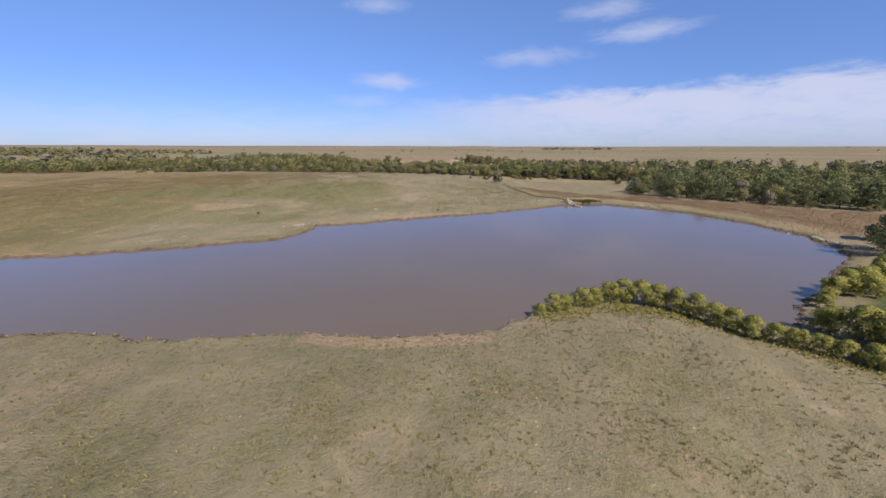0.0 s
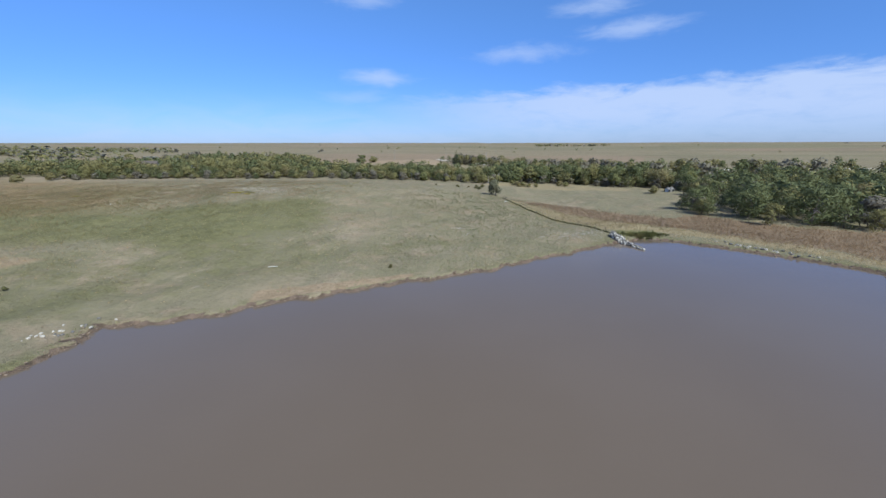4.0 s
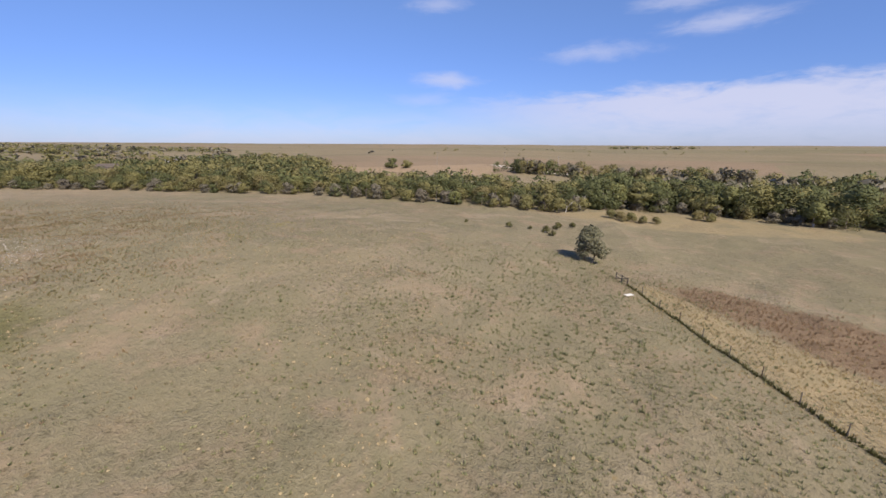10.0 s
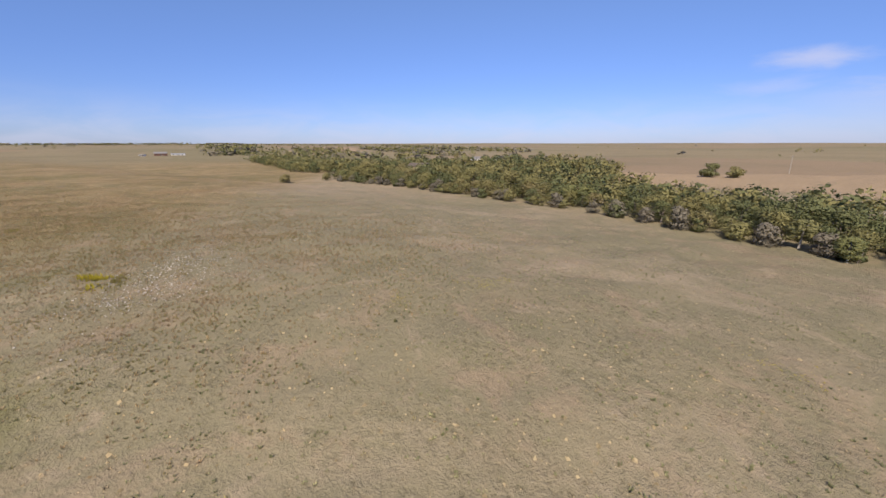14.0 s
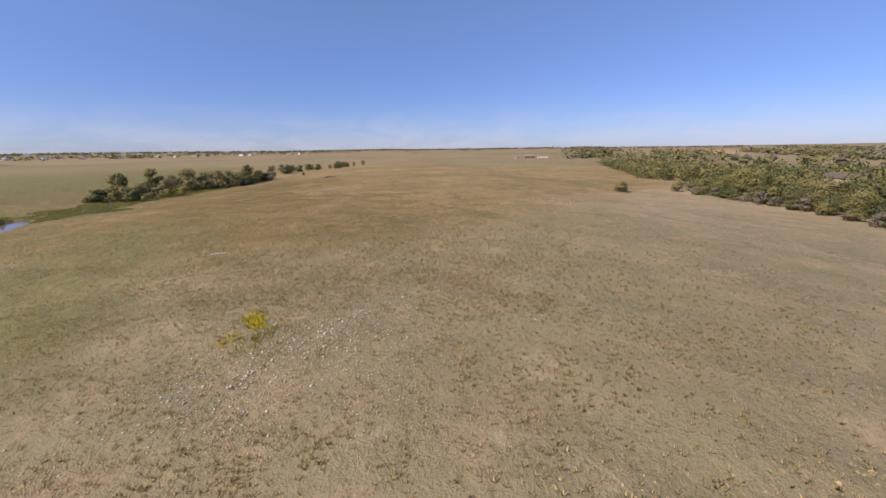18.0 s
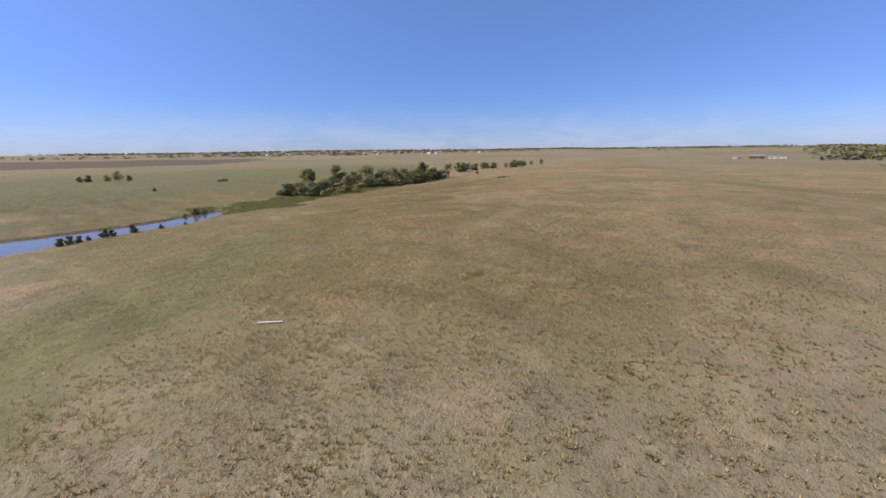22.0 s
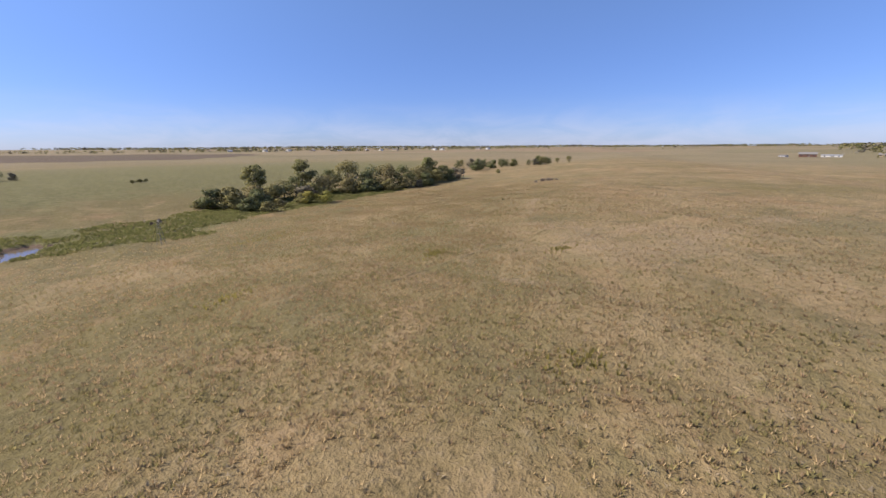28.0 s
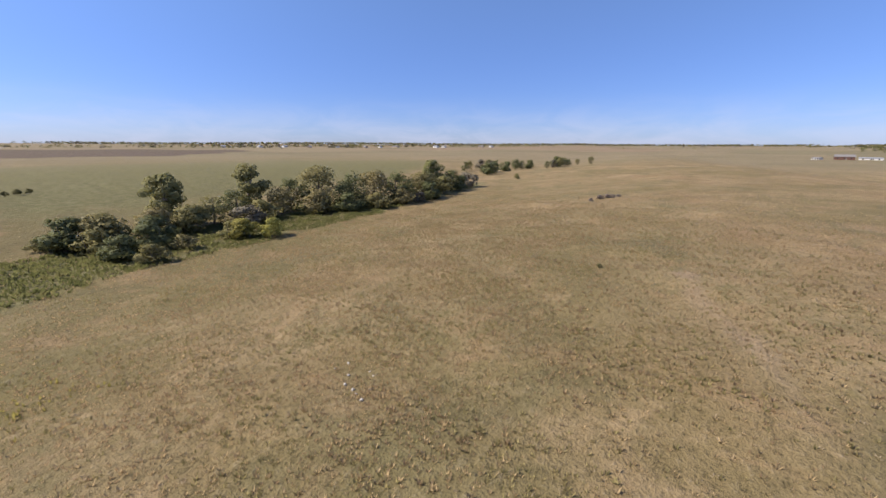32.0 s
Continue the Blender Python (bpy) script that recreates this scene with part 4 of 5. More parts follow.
# ---------------------------------------------------------------- grove along the brook
for x, y, s, k in ((-155, 15, 4.4, "thicket_0"), (-152, 13, 1.9, "thicket_1"), (-157, 20, 3.6, "thicket_1"), (-158, 26, 3.1, "thicket_0"), (-160, 31, 2.6, "thicket_1"), (-158.5, 17, 4.6, "thicket_2"), (-162, 23, 3.8, "thicket_0"),
                   (-170, 7, 9.8, "cottonwood_0"), (-168, 10, 4.8, "elm_3"), (-171, 14, 4.2, "thicket_2"), (-166, 14, 4.2, "thicket_2"), (-176, 11, 5.6, "elm_0"), (-181, 9, 5.8, "oak_1"), (-186, 6, 10.5, "cottonwood_1"),
                   (-190, 11, 6.0, "elm_1"), (-194, 8, 7.2, "oak_0"), (-199, 11, 10.0, "elm_2"), (-204, 15, 6.2, "oak_2"), (-208, 11, 8.0, "oak_3"), (-213, 15, 8.6, "elm_3"), (-218, 18, 7.8, "oak_0"), (-224, 15, 7.4, "elm_0"),
                   (-230, 16, 7.9, "elm_1"), (-236, 13, 6.6, "oak_1"), (-243, 9, 10.6, "cottonwood_2"), (-249, 12, 6.6, "oak_2"), (-256, 8, 6.4, "oak_3"), (-263, 9, 5.6, "brush_1"), (-180, 16, 4.2, "brush_1"), (-209, 20, 4.0, "thicket_1"),
                   (-164, 19, 4.0, "thicket_0"), (-184, 14, 4.4, "thicket_1"), (-196, 15, 4.6, "thicket_2"), (-201, 19, 4.0, "thicket_0"), (-216, 21, 4.2, "thicket_1"), (-228, 20, 4.6, "thicket_0"), (-240, 16, 5.0, "thicket_2"), (-252, 14, 4.6, "thicket_0"), (-165, 27, 2.2, "thicket_1"), (-174, 26, 3.2, "willow_1"), (-177, 29, 3.0, "willow_2"), (-223, 21, 2.6, "brush_2"), (-173, 24, 3.0, "thicket_1")):
    name, what = {"thicket": ("bush", "dark green bush"), "brush": ("bush", "thin grey-leaved bush"), "willow": ("willow", "yellow-green willow bush"), "cottonwood": ("cottonwood", "tall cottonwood with an open crown"),
                  "elm": ("tree", "olive-green broadleaf tree"), "oak": ("tree", "dark broadleaf tree")}[k.split("_")[0]]
    plant(k, name, x, y, s, what + " in the grove along the brook", name if name != "cottonwood" else "tree", "grove along the brook", girth=1.12 if s > 9 else 1.35)
for k in range(34):
    t = k / 33
    x, y = -318 - 120 * t + RNG.uniform(-4, 4), -22 - 10 * math.sin(t * 5) + RNG.uniform(-13, 13)
    plant(RNG.choice(["oak_0", "elm_1", "brush_0", "oak_3", "thicket_0"]), "tree", x, y, RNG.uniform(4.2, 7.0), "grey-green tree in the far row along the brook", "tree", "far row along the brook")
for x, y, s in ((-305, 7, 2.2), (-302, 9, 1.6)):
    plant("thicket_1", "bush", x, y, s, "small dark bush near the brook's far row", "bush")
for x, y, s in ((-82.5, 54.0, 1.5), (-84, 53.2, 1.6), (-85.5, 52.6, 1.3), (-90, 50.6, 1.8), (-91.2, 50.2, 1.4), (-95, 49.6, 1.8), (-100.5, 49.0, 1.0), (-115.5, 30.5, 1.9), (-118, 30.0, 1.5), (-112, 32.4, 1.0), (-106, 48, 0.7), (-87, 51.6, 0.9)):
    plant("thicket_0", "bush", x, y, s, "dark round bush at the water's edge", "bush", "bushes on the lake's arm")
for x, y, s, k in ((-130, -87, 5.0, "oak_1"), (-126.5, -89, 3.6, "oak_3"), (-121, -96, 3.2, "thicket_0"), (-134, -86, 2.6, "brush_2"), (-157, -40, 1.5, "cedar"), (-159, -41, 1.3, "cedar"), (-155, -39.5, 1.2, "cedar"), (-122, -18, 1.3, "thicket_0"), (-118, -97, 2.7, "thicket_1")):
    plant(k, "tree" if s > 2.5 else "bush", x, y, s, "dark tree or bush alone on the far pasture", "tree" if s > 2.5 else "bush")
for x, y, s in ((-230, 63, 0.7), (-231.8, 64.2, 0.9), (-233.5, 65.3, 0.9), (-235, 66, 0.7), (-237, 66.6, 0.6)):
    plant("sumac", "sumac", x, y, s, "low purple-brown sumac clump in dry grass", "bush", "sumac clump on the ridge", girth=1.1)
plant("cedar", "bush", -14, 107, 0.6, "tiny dark bush in the pasture above the lake", "bush")
plant("cedar", "bush", -57, 92, 0.6, "tiny dark bush in the pasture above the lake", "bush")
plant("cedar", "bush", -39, 166.4, 0.28, "tiny dark bush in the dry pasture", "bush")
plant("cedar", "bush", -178, 80, 0.4, "tiny dark bush on the ridge", "bush")


# ---------------------------------------------------------------- grass and weeds
def tufts(name, places, tall, wide, blades, mat, label, category, seed, droop=0.9, leaves=False, blade=0.42):
    """Grass tufts: each a fan of blades about one foot."""
    rng = np.random.RandomState(seed)
    n = len(places)
    x, y = places[:, 0], places[:, 1]
    z = height(x, y) - 0.03
    size = rng.uniform(0.55, 1.4, n)
    a = rng.uniform(0, 6.283, (n, 1)) + np.arange(blades)[None] * 6.283 / blades + rng.uniform(-0.5, 0.5, (n, blades))
    out = wide * size[:, None] * rng.uniform(0.5, 1.3, (n, blades)) * droop
    top = tall * size[:, None] * rng.uniform(0.5, 1.2, (n, blades))
    half = blade * wide * size[:, None] * rng.uniform(0.6, 1.2, (n, blades))
    foot = np.stack([x, y, z], 1)[:, None]
    tip = np.stack([x[:, None] + np.cos(a) * out, y[:, None] + np.sin(a) * out, z[:, None] + top], -1)
    off = np.stack([-np.sin(a) * half, np.cos(a) * half, rng.uniform(-0.25, 0.25, (n, blades)) * top], -1)
    k = np.arange(blades)
    if leaves:
        verts = np.concatenate([foot, tip - off, tip + off], 1)
        base = (np.arange(n) * (1 + 2 * blades))[:, None]
        faces = np.stack([base + 0 * k, base + 1 + k, base + 1 + blades + k], -1).reshape(-1, 3)
    else:
        low = foot + (tip - foot) * (0.25, 0.25, 0.0)
        off[..., 2] = 0
        verts = np.concatenate([low - off, low + off, tip], 1)
        base = (np.arange(n) * 3 * blades)[:, None]
        faces = np.stack([base + k, base + blades + k, base + 2 * blades + k], -1).reshape(-1, 3)
    me = fast_mesh(name, verts.reshape(-1, 3), faces, mat)
    tagged(new(name, me), label, category, kind="stuff")


def tussocks(name, places, tall, wide, mat, label, seed, sides=4):
    """Low rounded tussocks of matted grass, each a small uneven dome."""
    rng = np.random.RandomState(seed)
    n = len(places)
    x, y = places[:, 0], places[:, 1]
    z = height(x, y)
    size = rng.uniform(0.5, 1.5, n) * rng.uniform(0.7, 1.2, n)
    a = rng.uniform(0, 6.283, (n, 1)) + np.arange(sides)[None] * 6.283 / sides + rng.uniform(-0.4, 0.4, (n, sides))
    rad = wide * size[:, None] * rng.uniform(0.6, 1.4, (n, sides))
    foot = np.stack([x[:, None] + np.cos(a) * rad, y[:, None] + np.sin(a) * rad, np.repeat(z[:, None] - 0.03, sides, 1)], -1)
    top = np.stack([x + rng.normal(0, 0.25, n) * wide, y + rng.normal(0, 0.25, n) * wide, z + tall * size * rng.uniform(0.6, 1.2, n)], -1)[:, None]
    k = np.arange(sides)
    base = (np.arange(n) * (1 + sides))[:, None]
    faces = np.stack([base + k, base + (k + 1) % sides, base + sides + 0 * k], -1).reshape(-1, 3)
    me = fast_mesh(name, np.concatenate([foot, top], 1).reshape(-1, 3), faces, mat, True)
    nrm = np.concatenate([np.stack([np.cos(a) * 0.75, np.sin(a) * 0.75, 1 + 0 * a], -1), np.tile((0.0, 0.0, 1.0), (n, 1, 1))], 1)
    nrm /= np.linalg.norm(nrm, axis=-1, keepdims=True)
    me.normals_split_custom_set_from_vertices(nrm.reshape(-1, 3))
    tagged(new(name, me), label, "grass", kind="stuff")


GRAZED = np.array([(0, 0), (0, 30), (-2, 112), (-8, 150), (-48, 160), (-95, 128), (-150, 82), (-200, 45)], float)


def pasture_spots(n, reach, seed, patch, cut):
    """Random places along the pasture, denser near its middle line, in drifts."""
    rng = np.random.RandomState(seed)
    x, y = rng.uniform(-240, 55, n), rng.uniform(2, 235, n)
    d, _ = to_line(x, y, GRAZED)
    keep = (lake_side(x, y) > 0.9) & (rng.uniform(0, 1, n) < np.exp(-(d / reach) ** 2)) & (wobble(x, y, patch, seed) + 0.6 * wobble(x, y, patch * 0.3, seed + 1) > cut + rng.uniform(-0.6, 0.6, n))
    keep &= inside_poly(x, y, WOOD_NEAR) < -1
    return np.stack([x, y], 1)[keep]


TRAIL = np.array([(-132, 96.4), (-136.1, 96.5), (-139.1, 96.6), (-143, 97.3), (-151.8, 98.5), (-158.4, 99.8)], float)
BOARD = (-79.85, 130.35)


def rough_spots(n, spread, seed, patch, cut, shun=0.0):
    """Places in drifts on the ungrazed ridge, sparse on its pale worn ground, clear of the trail and the board."""
    rng = np.random.RandomState(seed)
    ridge = np.array([(-26, 164), (-48, 160), (-95, 128), (-150, 82), (-215, 34)], float)
    leg = np.hypot(*np.diff(ridge, axis=0).T)
    i = rng.choice(4, n, p=leg / leg.sum())
    x, y = (ridge[i] + (ridge[i + 1] - ridge[i]) * rng.uniform(0, 1, (n, 1)) + rng.normal(0, spread, (n, 2))).T
    keep = (lake_side(x, y) > 4) & (wobble(x, y, patch, seed) + 0.6 * wobble(x, y, patch * 0.3, seed + 1) > cut + rng.uniform(-0.8, 0.8, n))
    keep &= (x + 0.35 * (y - 150) < -44 + rng.normal(0, 9, n)) & (y < 225)
    x, y = x[keep], y[keep]
    worn = np.zeros(len(x))
    for poly in (*PALE, STONY):
        worn = np.maximum(worn, 0.7 * smooth(inside_poly(x, y, poly), -1.5, 1.5))
    worn = np.maximum(worn, shun * smooth(inside_poly(x, y, GREEN_HOLLOW), -6, 6))
    keep = (rng.uniform(0, 1, len(x)) > worn) & (to_line(x, y, TRAIL)[0] > 0.5) & (np.hypot(x - BOARD[0], y - BOARD[1]) > 1.1)
    return np.stack([x, y], 1)[keep]


def grazed_spots(n, reach, seed, patch, cut):
    """Places on the closely grazed part of the pasture."""
    p = pasture_spots(n, reach, seed, patch, cut)
    return p[p[:, 0] + 0.35 * (p[:, 1] - 150) > -46]


tufts("dry_grass_tufts", pasture_spots(70000, 28, 41, 26, -0.25), 0.09, 0.12, 5, M_GRASS, "dry straw-coloured grass tufts on the pasture", "grass", 1, 1.1)
tufts("green_weeds", grazed_spots(300000, 42, 43, 14, 0.1), 0.12, 0.11, 6, M_WEED, "low olive-green weeds among the grazed grass", "weeds", 2)
tussocks("grass_clumps", grazed_spots(160000, 30, 45, 22, -0.1), 0.07, 0.10, M_CLUMP, "low clumps of mixed dry grass on the pasture", 12)
tufts("straw_tussocks", rough_spots(185000, 21, 141, 12, -0.15, 0.85), 0.155, 0.125, 6, M_STRAW, "pale straw tussocks on the ungrazed pasture", "grass", 51, 0.9, blade=0.22)
tufts("russet_tussocks", rough_spots(84000, 21, 143, 13, 0.2, 0.9), 0.165, 0.125, 6, M_RUSSET, "russet-brown tussocks of dry grass on the pasture", "grass", 52, 0.9, blade=0.22)
tufts("olive_tussocks", rough_spots(130000, 21, 145, 11, 0.1), 0.15, 0.135, 6, M_OLIVE, "olive-green tussocks on the ungrazed pasture", "grass", 53, 0.9, blade=0.24)
WEEDY = [(-20, 148), (-8, 142), (2, 140), (11, 147), (15, 162), (14, 176), (10, 184), (-4, 186), (-16, 176), (-22, 162)]
BANK_TOP = [(-6, 112), (6, 121), (16, 129), (22, 137), (14, 156), (4, 160), (-10, 140), (-16, 120)]


def weed_beds(poly, n, seed):
    """Places in a weedy stretch of the grazed pasture, thinning out towards its rim."""
    rng = np.random.RandomState(seed)
    p = np.array(poly, float)
    x, y = rng.uniform(p[:, 0].min() - 5, p[:, 0].max() + 5, n), rng.uniform(p[:, 1].min() - 5, p[:, 1].max() + 5, n)
    keep = (inside_poly(x, y, poly) > rng.normal(0, 3.5, n)) & (wobble(x, y, 5, seed) > rng.uniform(-1.1, 0.6, n)) & (lake_side(x, y) > 1)
    return np.stack([x, y], 1)[keep]


tufts("weed_bed", weed_beds(WEEDY, 9500, 171), 0.19, 0.16, 7, M_WEED, "bed of low grey-green weeds in the grazed pasture", "weeds", 59, blade=0.3)
tufts("weed_bed", weed_beds(BANK_TOP, 7000, 173), 0.17, 0.15, 7, M_WEED, "bed of low grey-green weeds above the lake bank", "weeds", 60, blade=0.3)
near = pasture_spots(260000, 40, 147, 16, -0.1)
tufts("shore_tussocks", near[(near[:, 1] < 46) & (near[:, 0] > -60)], 0.15, 0.15, 8, M_OLIVE, "olive-green tussocks on the pasture before the lake", "grass", 54, blade=0.26)


def strip_spots(a, b, width, n, seed):
    rng = np.random.RandomState(seed)
    t, s = rng.uniform(0, 1, n), rng.normal(0, width, n)
    dx, dy = b[0] - a[0], b[1] - a[1]
    w = math.hypot(dx, dy)
    return np.stack([a[0] + dx * t - dy / w * s, a[1] + dy * t + dx / w * s], 1)


def poly_spots(poly, n, seed, inset=0.0):
    rng = np.random.RandomState(seed)
    p = np.array(poly, float)
    x, y = rng.uniform(p[:, 0].min(), p[:, 0].max(), n), rng.uniform(p[:, 1].min(), p[:, 1].max(), n)
    keep = (inside_poly(x, y, poly) > inset + 1.5 * wobble(x, y, 6, seed) + rng.normal(0, 2.0, n)) & (lake_side(x, y) > 0.4)
    return np.stack([x, y], 1)[keep]


tufts("golden_grass", poly_spots(GOLD, 60000, 51), 0.15, 0.09, 5, M_GOLD, "tall golden grass beside the fence", "grass", 5)
tufts("sumac_thicket", poly_spots(RUST, 36000, 52), 0.24, 0.13, 5, M_SUMAC, "rust-red dry weeds along the dam", "weeds", 6)
tufts("fence_weeds", strip_spots(*FENCE, 0.11, 900, 53), 0.30, 0.12, 5, M_CEDAR, "dark weeds grown up under the fence", "weeds", 7)
tufts("trail_weeds", np.concatenate([strip_spots(a, b, 0.035, int(32 * math.dist(a, b)), 63 + k) for k, (a, b) in enumerate(zip(TRAIL[:-1], TRAIL[1:]))]), 0.06, 0.07, 5, M_TRAIL, "dark weeds along a worn cattle trail", "weeds", 57)
tufts("goldenrod", np.concatenate([np.random.RandomState(9).normal(0, 1, (150, 2)) * (0.72, 0.32) @ np.array([[0.8, 0.6], [-0.6, 0.8]]) + (-62.5, 148.3), np.random.RandomState(10).normal(0, 1, (24, 2)) * (0.5, 0.5) + (-59.9, 148.3)]), 0.26, 0.12, 6, M_YELLOW, "patch of bright yellow wildflowers in the pasture", "wildflowers", 8)


def marsh_spots():
    rng = np.random.RandomState(54)
    x, y = rng.uniform(-215, -108, 60000), rng.uniform(2, 58, 60000)
    d, _ = to_line(x, y, BROOK)
    keep = (d < 9 + 3 * wobble(x, y, 14, 5)) & (lake_side(x, y) > 0.5) & (wobble(x, y, 3.5, 15) > rng.uniform(-1.2, 0.5, len(x)))
    return np.stack([x, y], 1)[keep]


tufts("reeds", np.random.RandomState(56).normal(0, 1, (330, 2)) * (1.7, 0.8) + (30.4, 132.6), 0.42, 0.17, 7, M_REED, "green reeds beside the riprap at the lake's corner", "reeds", 58, leaves=True)
tufts("marsh_plants", marsh_spots(), 0.28, 0.18, 5, M_REED, "green marsh plants along the brook's head", "reeds", 9, leaves=True)


for k, (cx, cy, sx, sy, cnt) in enumerate(((-125, 87, 1.0, 0.5, 60), (-127.5, 111, 0.9, 0.8, 70), (-140.7, 93.6, 0.9, 0.5, 90), (-146, 103.4, 0.9, 0.5, 70), (-95.0, 137.0, 0.7, 0.4, 60), (-142, 61, 3.0, 1.4, 120), (-22, 184, 1.5, 1.0, 120), (-11, 137, 0.7, 0.4, 70), (-8.5, 131, 0.6, 0.4, 50), (-60, 150, 0.8, 0.5, 60), (-42, 168, 0.55, 0.5, 170), (-41.2, 175.5, 0.7, 0.9, 220), (-40.8, 178, 0.5, 0.9, 120))):
    tufts("wildflowers", np.random.RandomState(90 + k).normal(0, 1, (cnt, 2)) * (sx, sy) + (cx, cy), 0.05 if cx > -50 else 0.24, 0.09, 6, M_PALE_YELLOW, "faint patch of yellowish weeds in the pasture", "wildflowers", 30 + k)
tufts("brown_weeds", np.random.RandomState(19).normal(0, 1, (420, 2)) * 0.65 + (-16.3, 166.8), 0.07, 0.05, 5, M_SUMAC, "patch of brown dead weeds in the pasture", "weeds", 21)
tufts("willow_undergrowth", np.concatenate([strip_spots((5, 39), (15, 43), 0.9, 300, 31), strip_spots((14, 43), (21, 40), 1.0, 300, 32), strip_spots((21, 40), (35, 27.5), 1.0, 500, 33)]), 0.22, 0.13, 5, M_WILLOW, "rank green weeds under the shore willows", "weeds", 22, leaves=True)


def shore_spots():
    rng = np.random.RandomState(55)
    x, y = rng.uniform(-130, 70, 160000), rng.uniform(15, 140, 160000)
    d = lake_side(x, y)
    return np.stack([x, y], 1)[(d > 0.1) & (d < 0.7 + 0.7 * wobble(x, y, 9, 8))]


tufts("shore_weeds", shore_spots(), 0.11, 0.09, 5, M_WEED, "dark weeds along the eroded lake bank", "weeds", 10)


# ---------------------------------------------------------------- stones, fence, boards
def rock_mesh(name, seed, mat):
    rng = random.Random(seed)
    bm = bmesh.new()
    bmesh.ops.create_icosphere(bm, subdivisions=1, radius=0.5)
    for v in bm.verts:
        v.co = Vector((v.co.x * 1.15, v.co.y * 0.85, v.co.z * 0.7)) * rng.uniform(0.72, 1.2)
    me = bpy.data.meshes.new(name)
    bm.to_mesh(me)
    bm.free()
    me.materials.append(mat)
    return me


ROCKS = [rock_mesh(f"rock_{k}", 70 + k, M_STONE if k < 4 else M_DARK_STONE) for k in range(6)]


def stones(name, places, lo, hi, label, group="", pale=4):
    """A heap or drift of stones: an anchor with each stone under it."""
    x0, y0 = np.mean(places, 0)
    root = new(name)
    root.location = (x0, y0, ground_z(x0, y0))
    tagged(root, label, "rocks", group)
    for x, y, *lift in places:
        ob = new("rock", ROCKS[RNG.randrange(pale)])
        s = RNG.uniform(lo, hi)
        ob.parent = root
        z = max(ground_z(x, y), -0.25) + 0.18 * s + (lift[0] if lift else 0)
        ob.matrix_basis = Matrix.Translation((x - x0, y - y0, z - root.location.z)) @ Euler((RNG.uniform(-0.3, 0.3), RNG.uniform(-0.3, 0.3), RNG.uniform(0, 6.28))).to_matrix().to_4x4() @ Matrix.Diagonal((s, s, s, 1))
    return root


heap = []
for k in range(230):
    t = (k / 229) ** 1.25
    w = 0.16 + 1.0 * (1 - t) ** 0.8 * min(1.0, 0.35 + 3 * t)
    off = RNG.uniform(-w, w)
    x, y = 24.2 + 3.0 * t + off * 0.93, 131.2 - 8.2 * t + off * 0.3
    heap.append((x, y, 0.85 * (1 - abs(off) / (w + 0.1)) * (1 - 0.75 * t), 1.15 - 0.5 * t))
x0, y0 = 25.8, 127.0


def riprap():
    root = new("riprap")
    root.location = (x0, y0, 0)
    tagged(root, "spit of grey and white riprap boulders running into the lake", "rocks")
    for x, y, lift, big in heap:
        ob = new("rock", ROCKS[RNG.choice((0, 2, 4, 4, 5))])
        s = RNG.uniform(0.36, 0.72) * big
        ob.parent = root
        ob.matrix_basis = Matrix.Translation((x - x0, y - y0, max(ground_z(x, y), -0.12) + lift * 0.8 + 0.12)) @ Euler((RNG.uniform(-1.2, 1.2), RNG.uniform(-1.2, 1.2), RNG.uniform(0, 6.28))).to_matrix().to_4x4() @ Matrix.Diagonal((s, s, s, 1))


riprap()


def drift(cx, cy, rx, ry, n, turn=0.0):
    c, s = math.cos(turn), math.sin(turn)
    out = []
    for _ in range(n):
        u, v = RNG.gauss(0, rx), RNG.gauss(0, ry)
        out.append((cx + u * c - v * s, cy + u * s + v * c))
    return out


stones("stone_scatter", drift(-58.0, 152.8, 4.0, 2.4, 200, -0.5), 0.08, 0.19, "drift of small white limestones in the pasture", "stone drifts")
stones("stone_scatter", drift(-64, 155, 3.8, 0.8, 60, 2.6), 0.09, 0.2, "line of small white limestones in the pasture", "stone drifts")
stones("stone_scatter", drift(17.4, 131.8, 3.4, 1.6, 250, 0.55), 0.09, 0.22, "drift of white limestones above the lake bank", "stone drifts")
stones("stone_scatter", drift(-6.0, 133.5, 0.6, 0.35, 14), 0.12, 0.28, "small heap of white limestones in the grass", "stone drifts")
stones("stone_scatter", drift(-4.6, 128.5, 0.5, 0.4, 12), 0.13, 0.3, "small heap of white limestones in the grass", "stone drifts")
stones("stone_scatter", drift(-66, 167, 0.6, 0.4, 9), 0.08, 0.16, "few pale stones in the grass", "stone drifts")
stones("stone_scatter", drift(-155.5, 74.5, 0.9, 0.8, 12), 0.12, 0.26, "few white stones in the grass", "stone drifts")
stones("stone_scatter", drift(-42, 84, 2.4, 0.8, 26, 0.9), 0.18, 0.4, "grey stones along the lake bank", "stone drifts", 6)
stones("stone_scatter", drift(47, 123.2, 3.5, 0.5, 30, -0.75), 0.25, 0.6, "grey stones at the foot of the dam", "stone drifts", 6)
stones("stone_scatter", drift(63.0, 84, 0.35, 4.5, 60, 0.15), 0.25, 0.5, "dark stones at the foot of the dam", "stone drifts", 6)


def part(name, bm, mat, parent, label=""):
    me = bpy.data.meshes.new(name)
    bm.to_mesh(me)
    bm.free()
    me.materials.append(mat)
    ob = new(name, me)
    ob.parent = parent
    return tagged(ob, label)


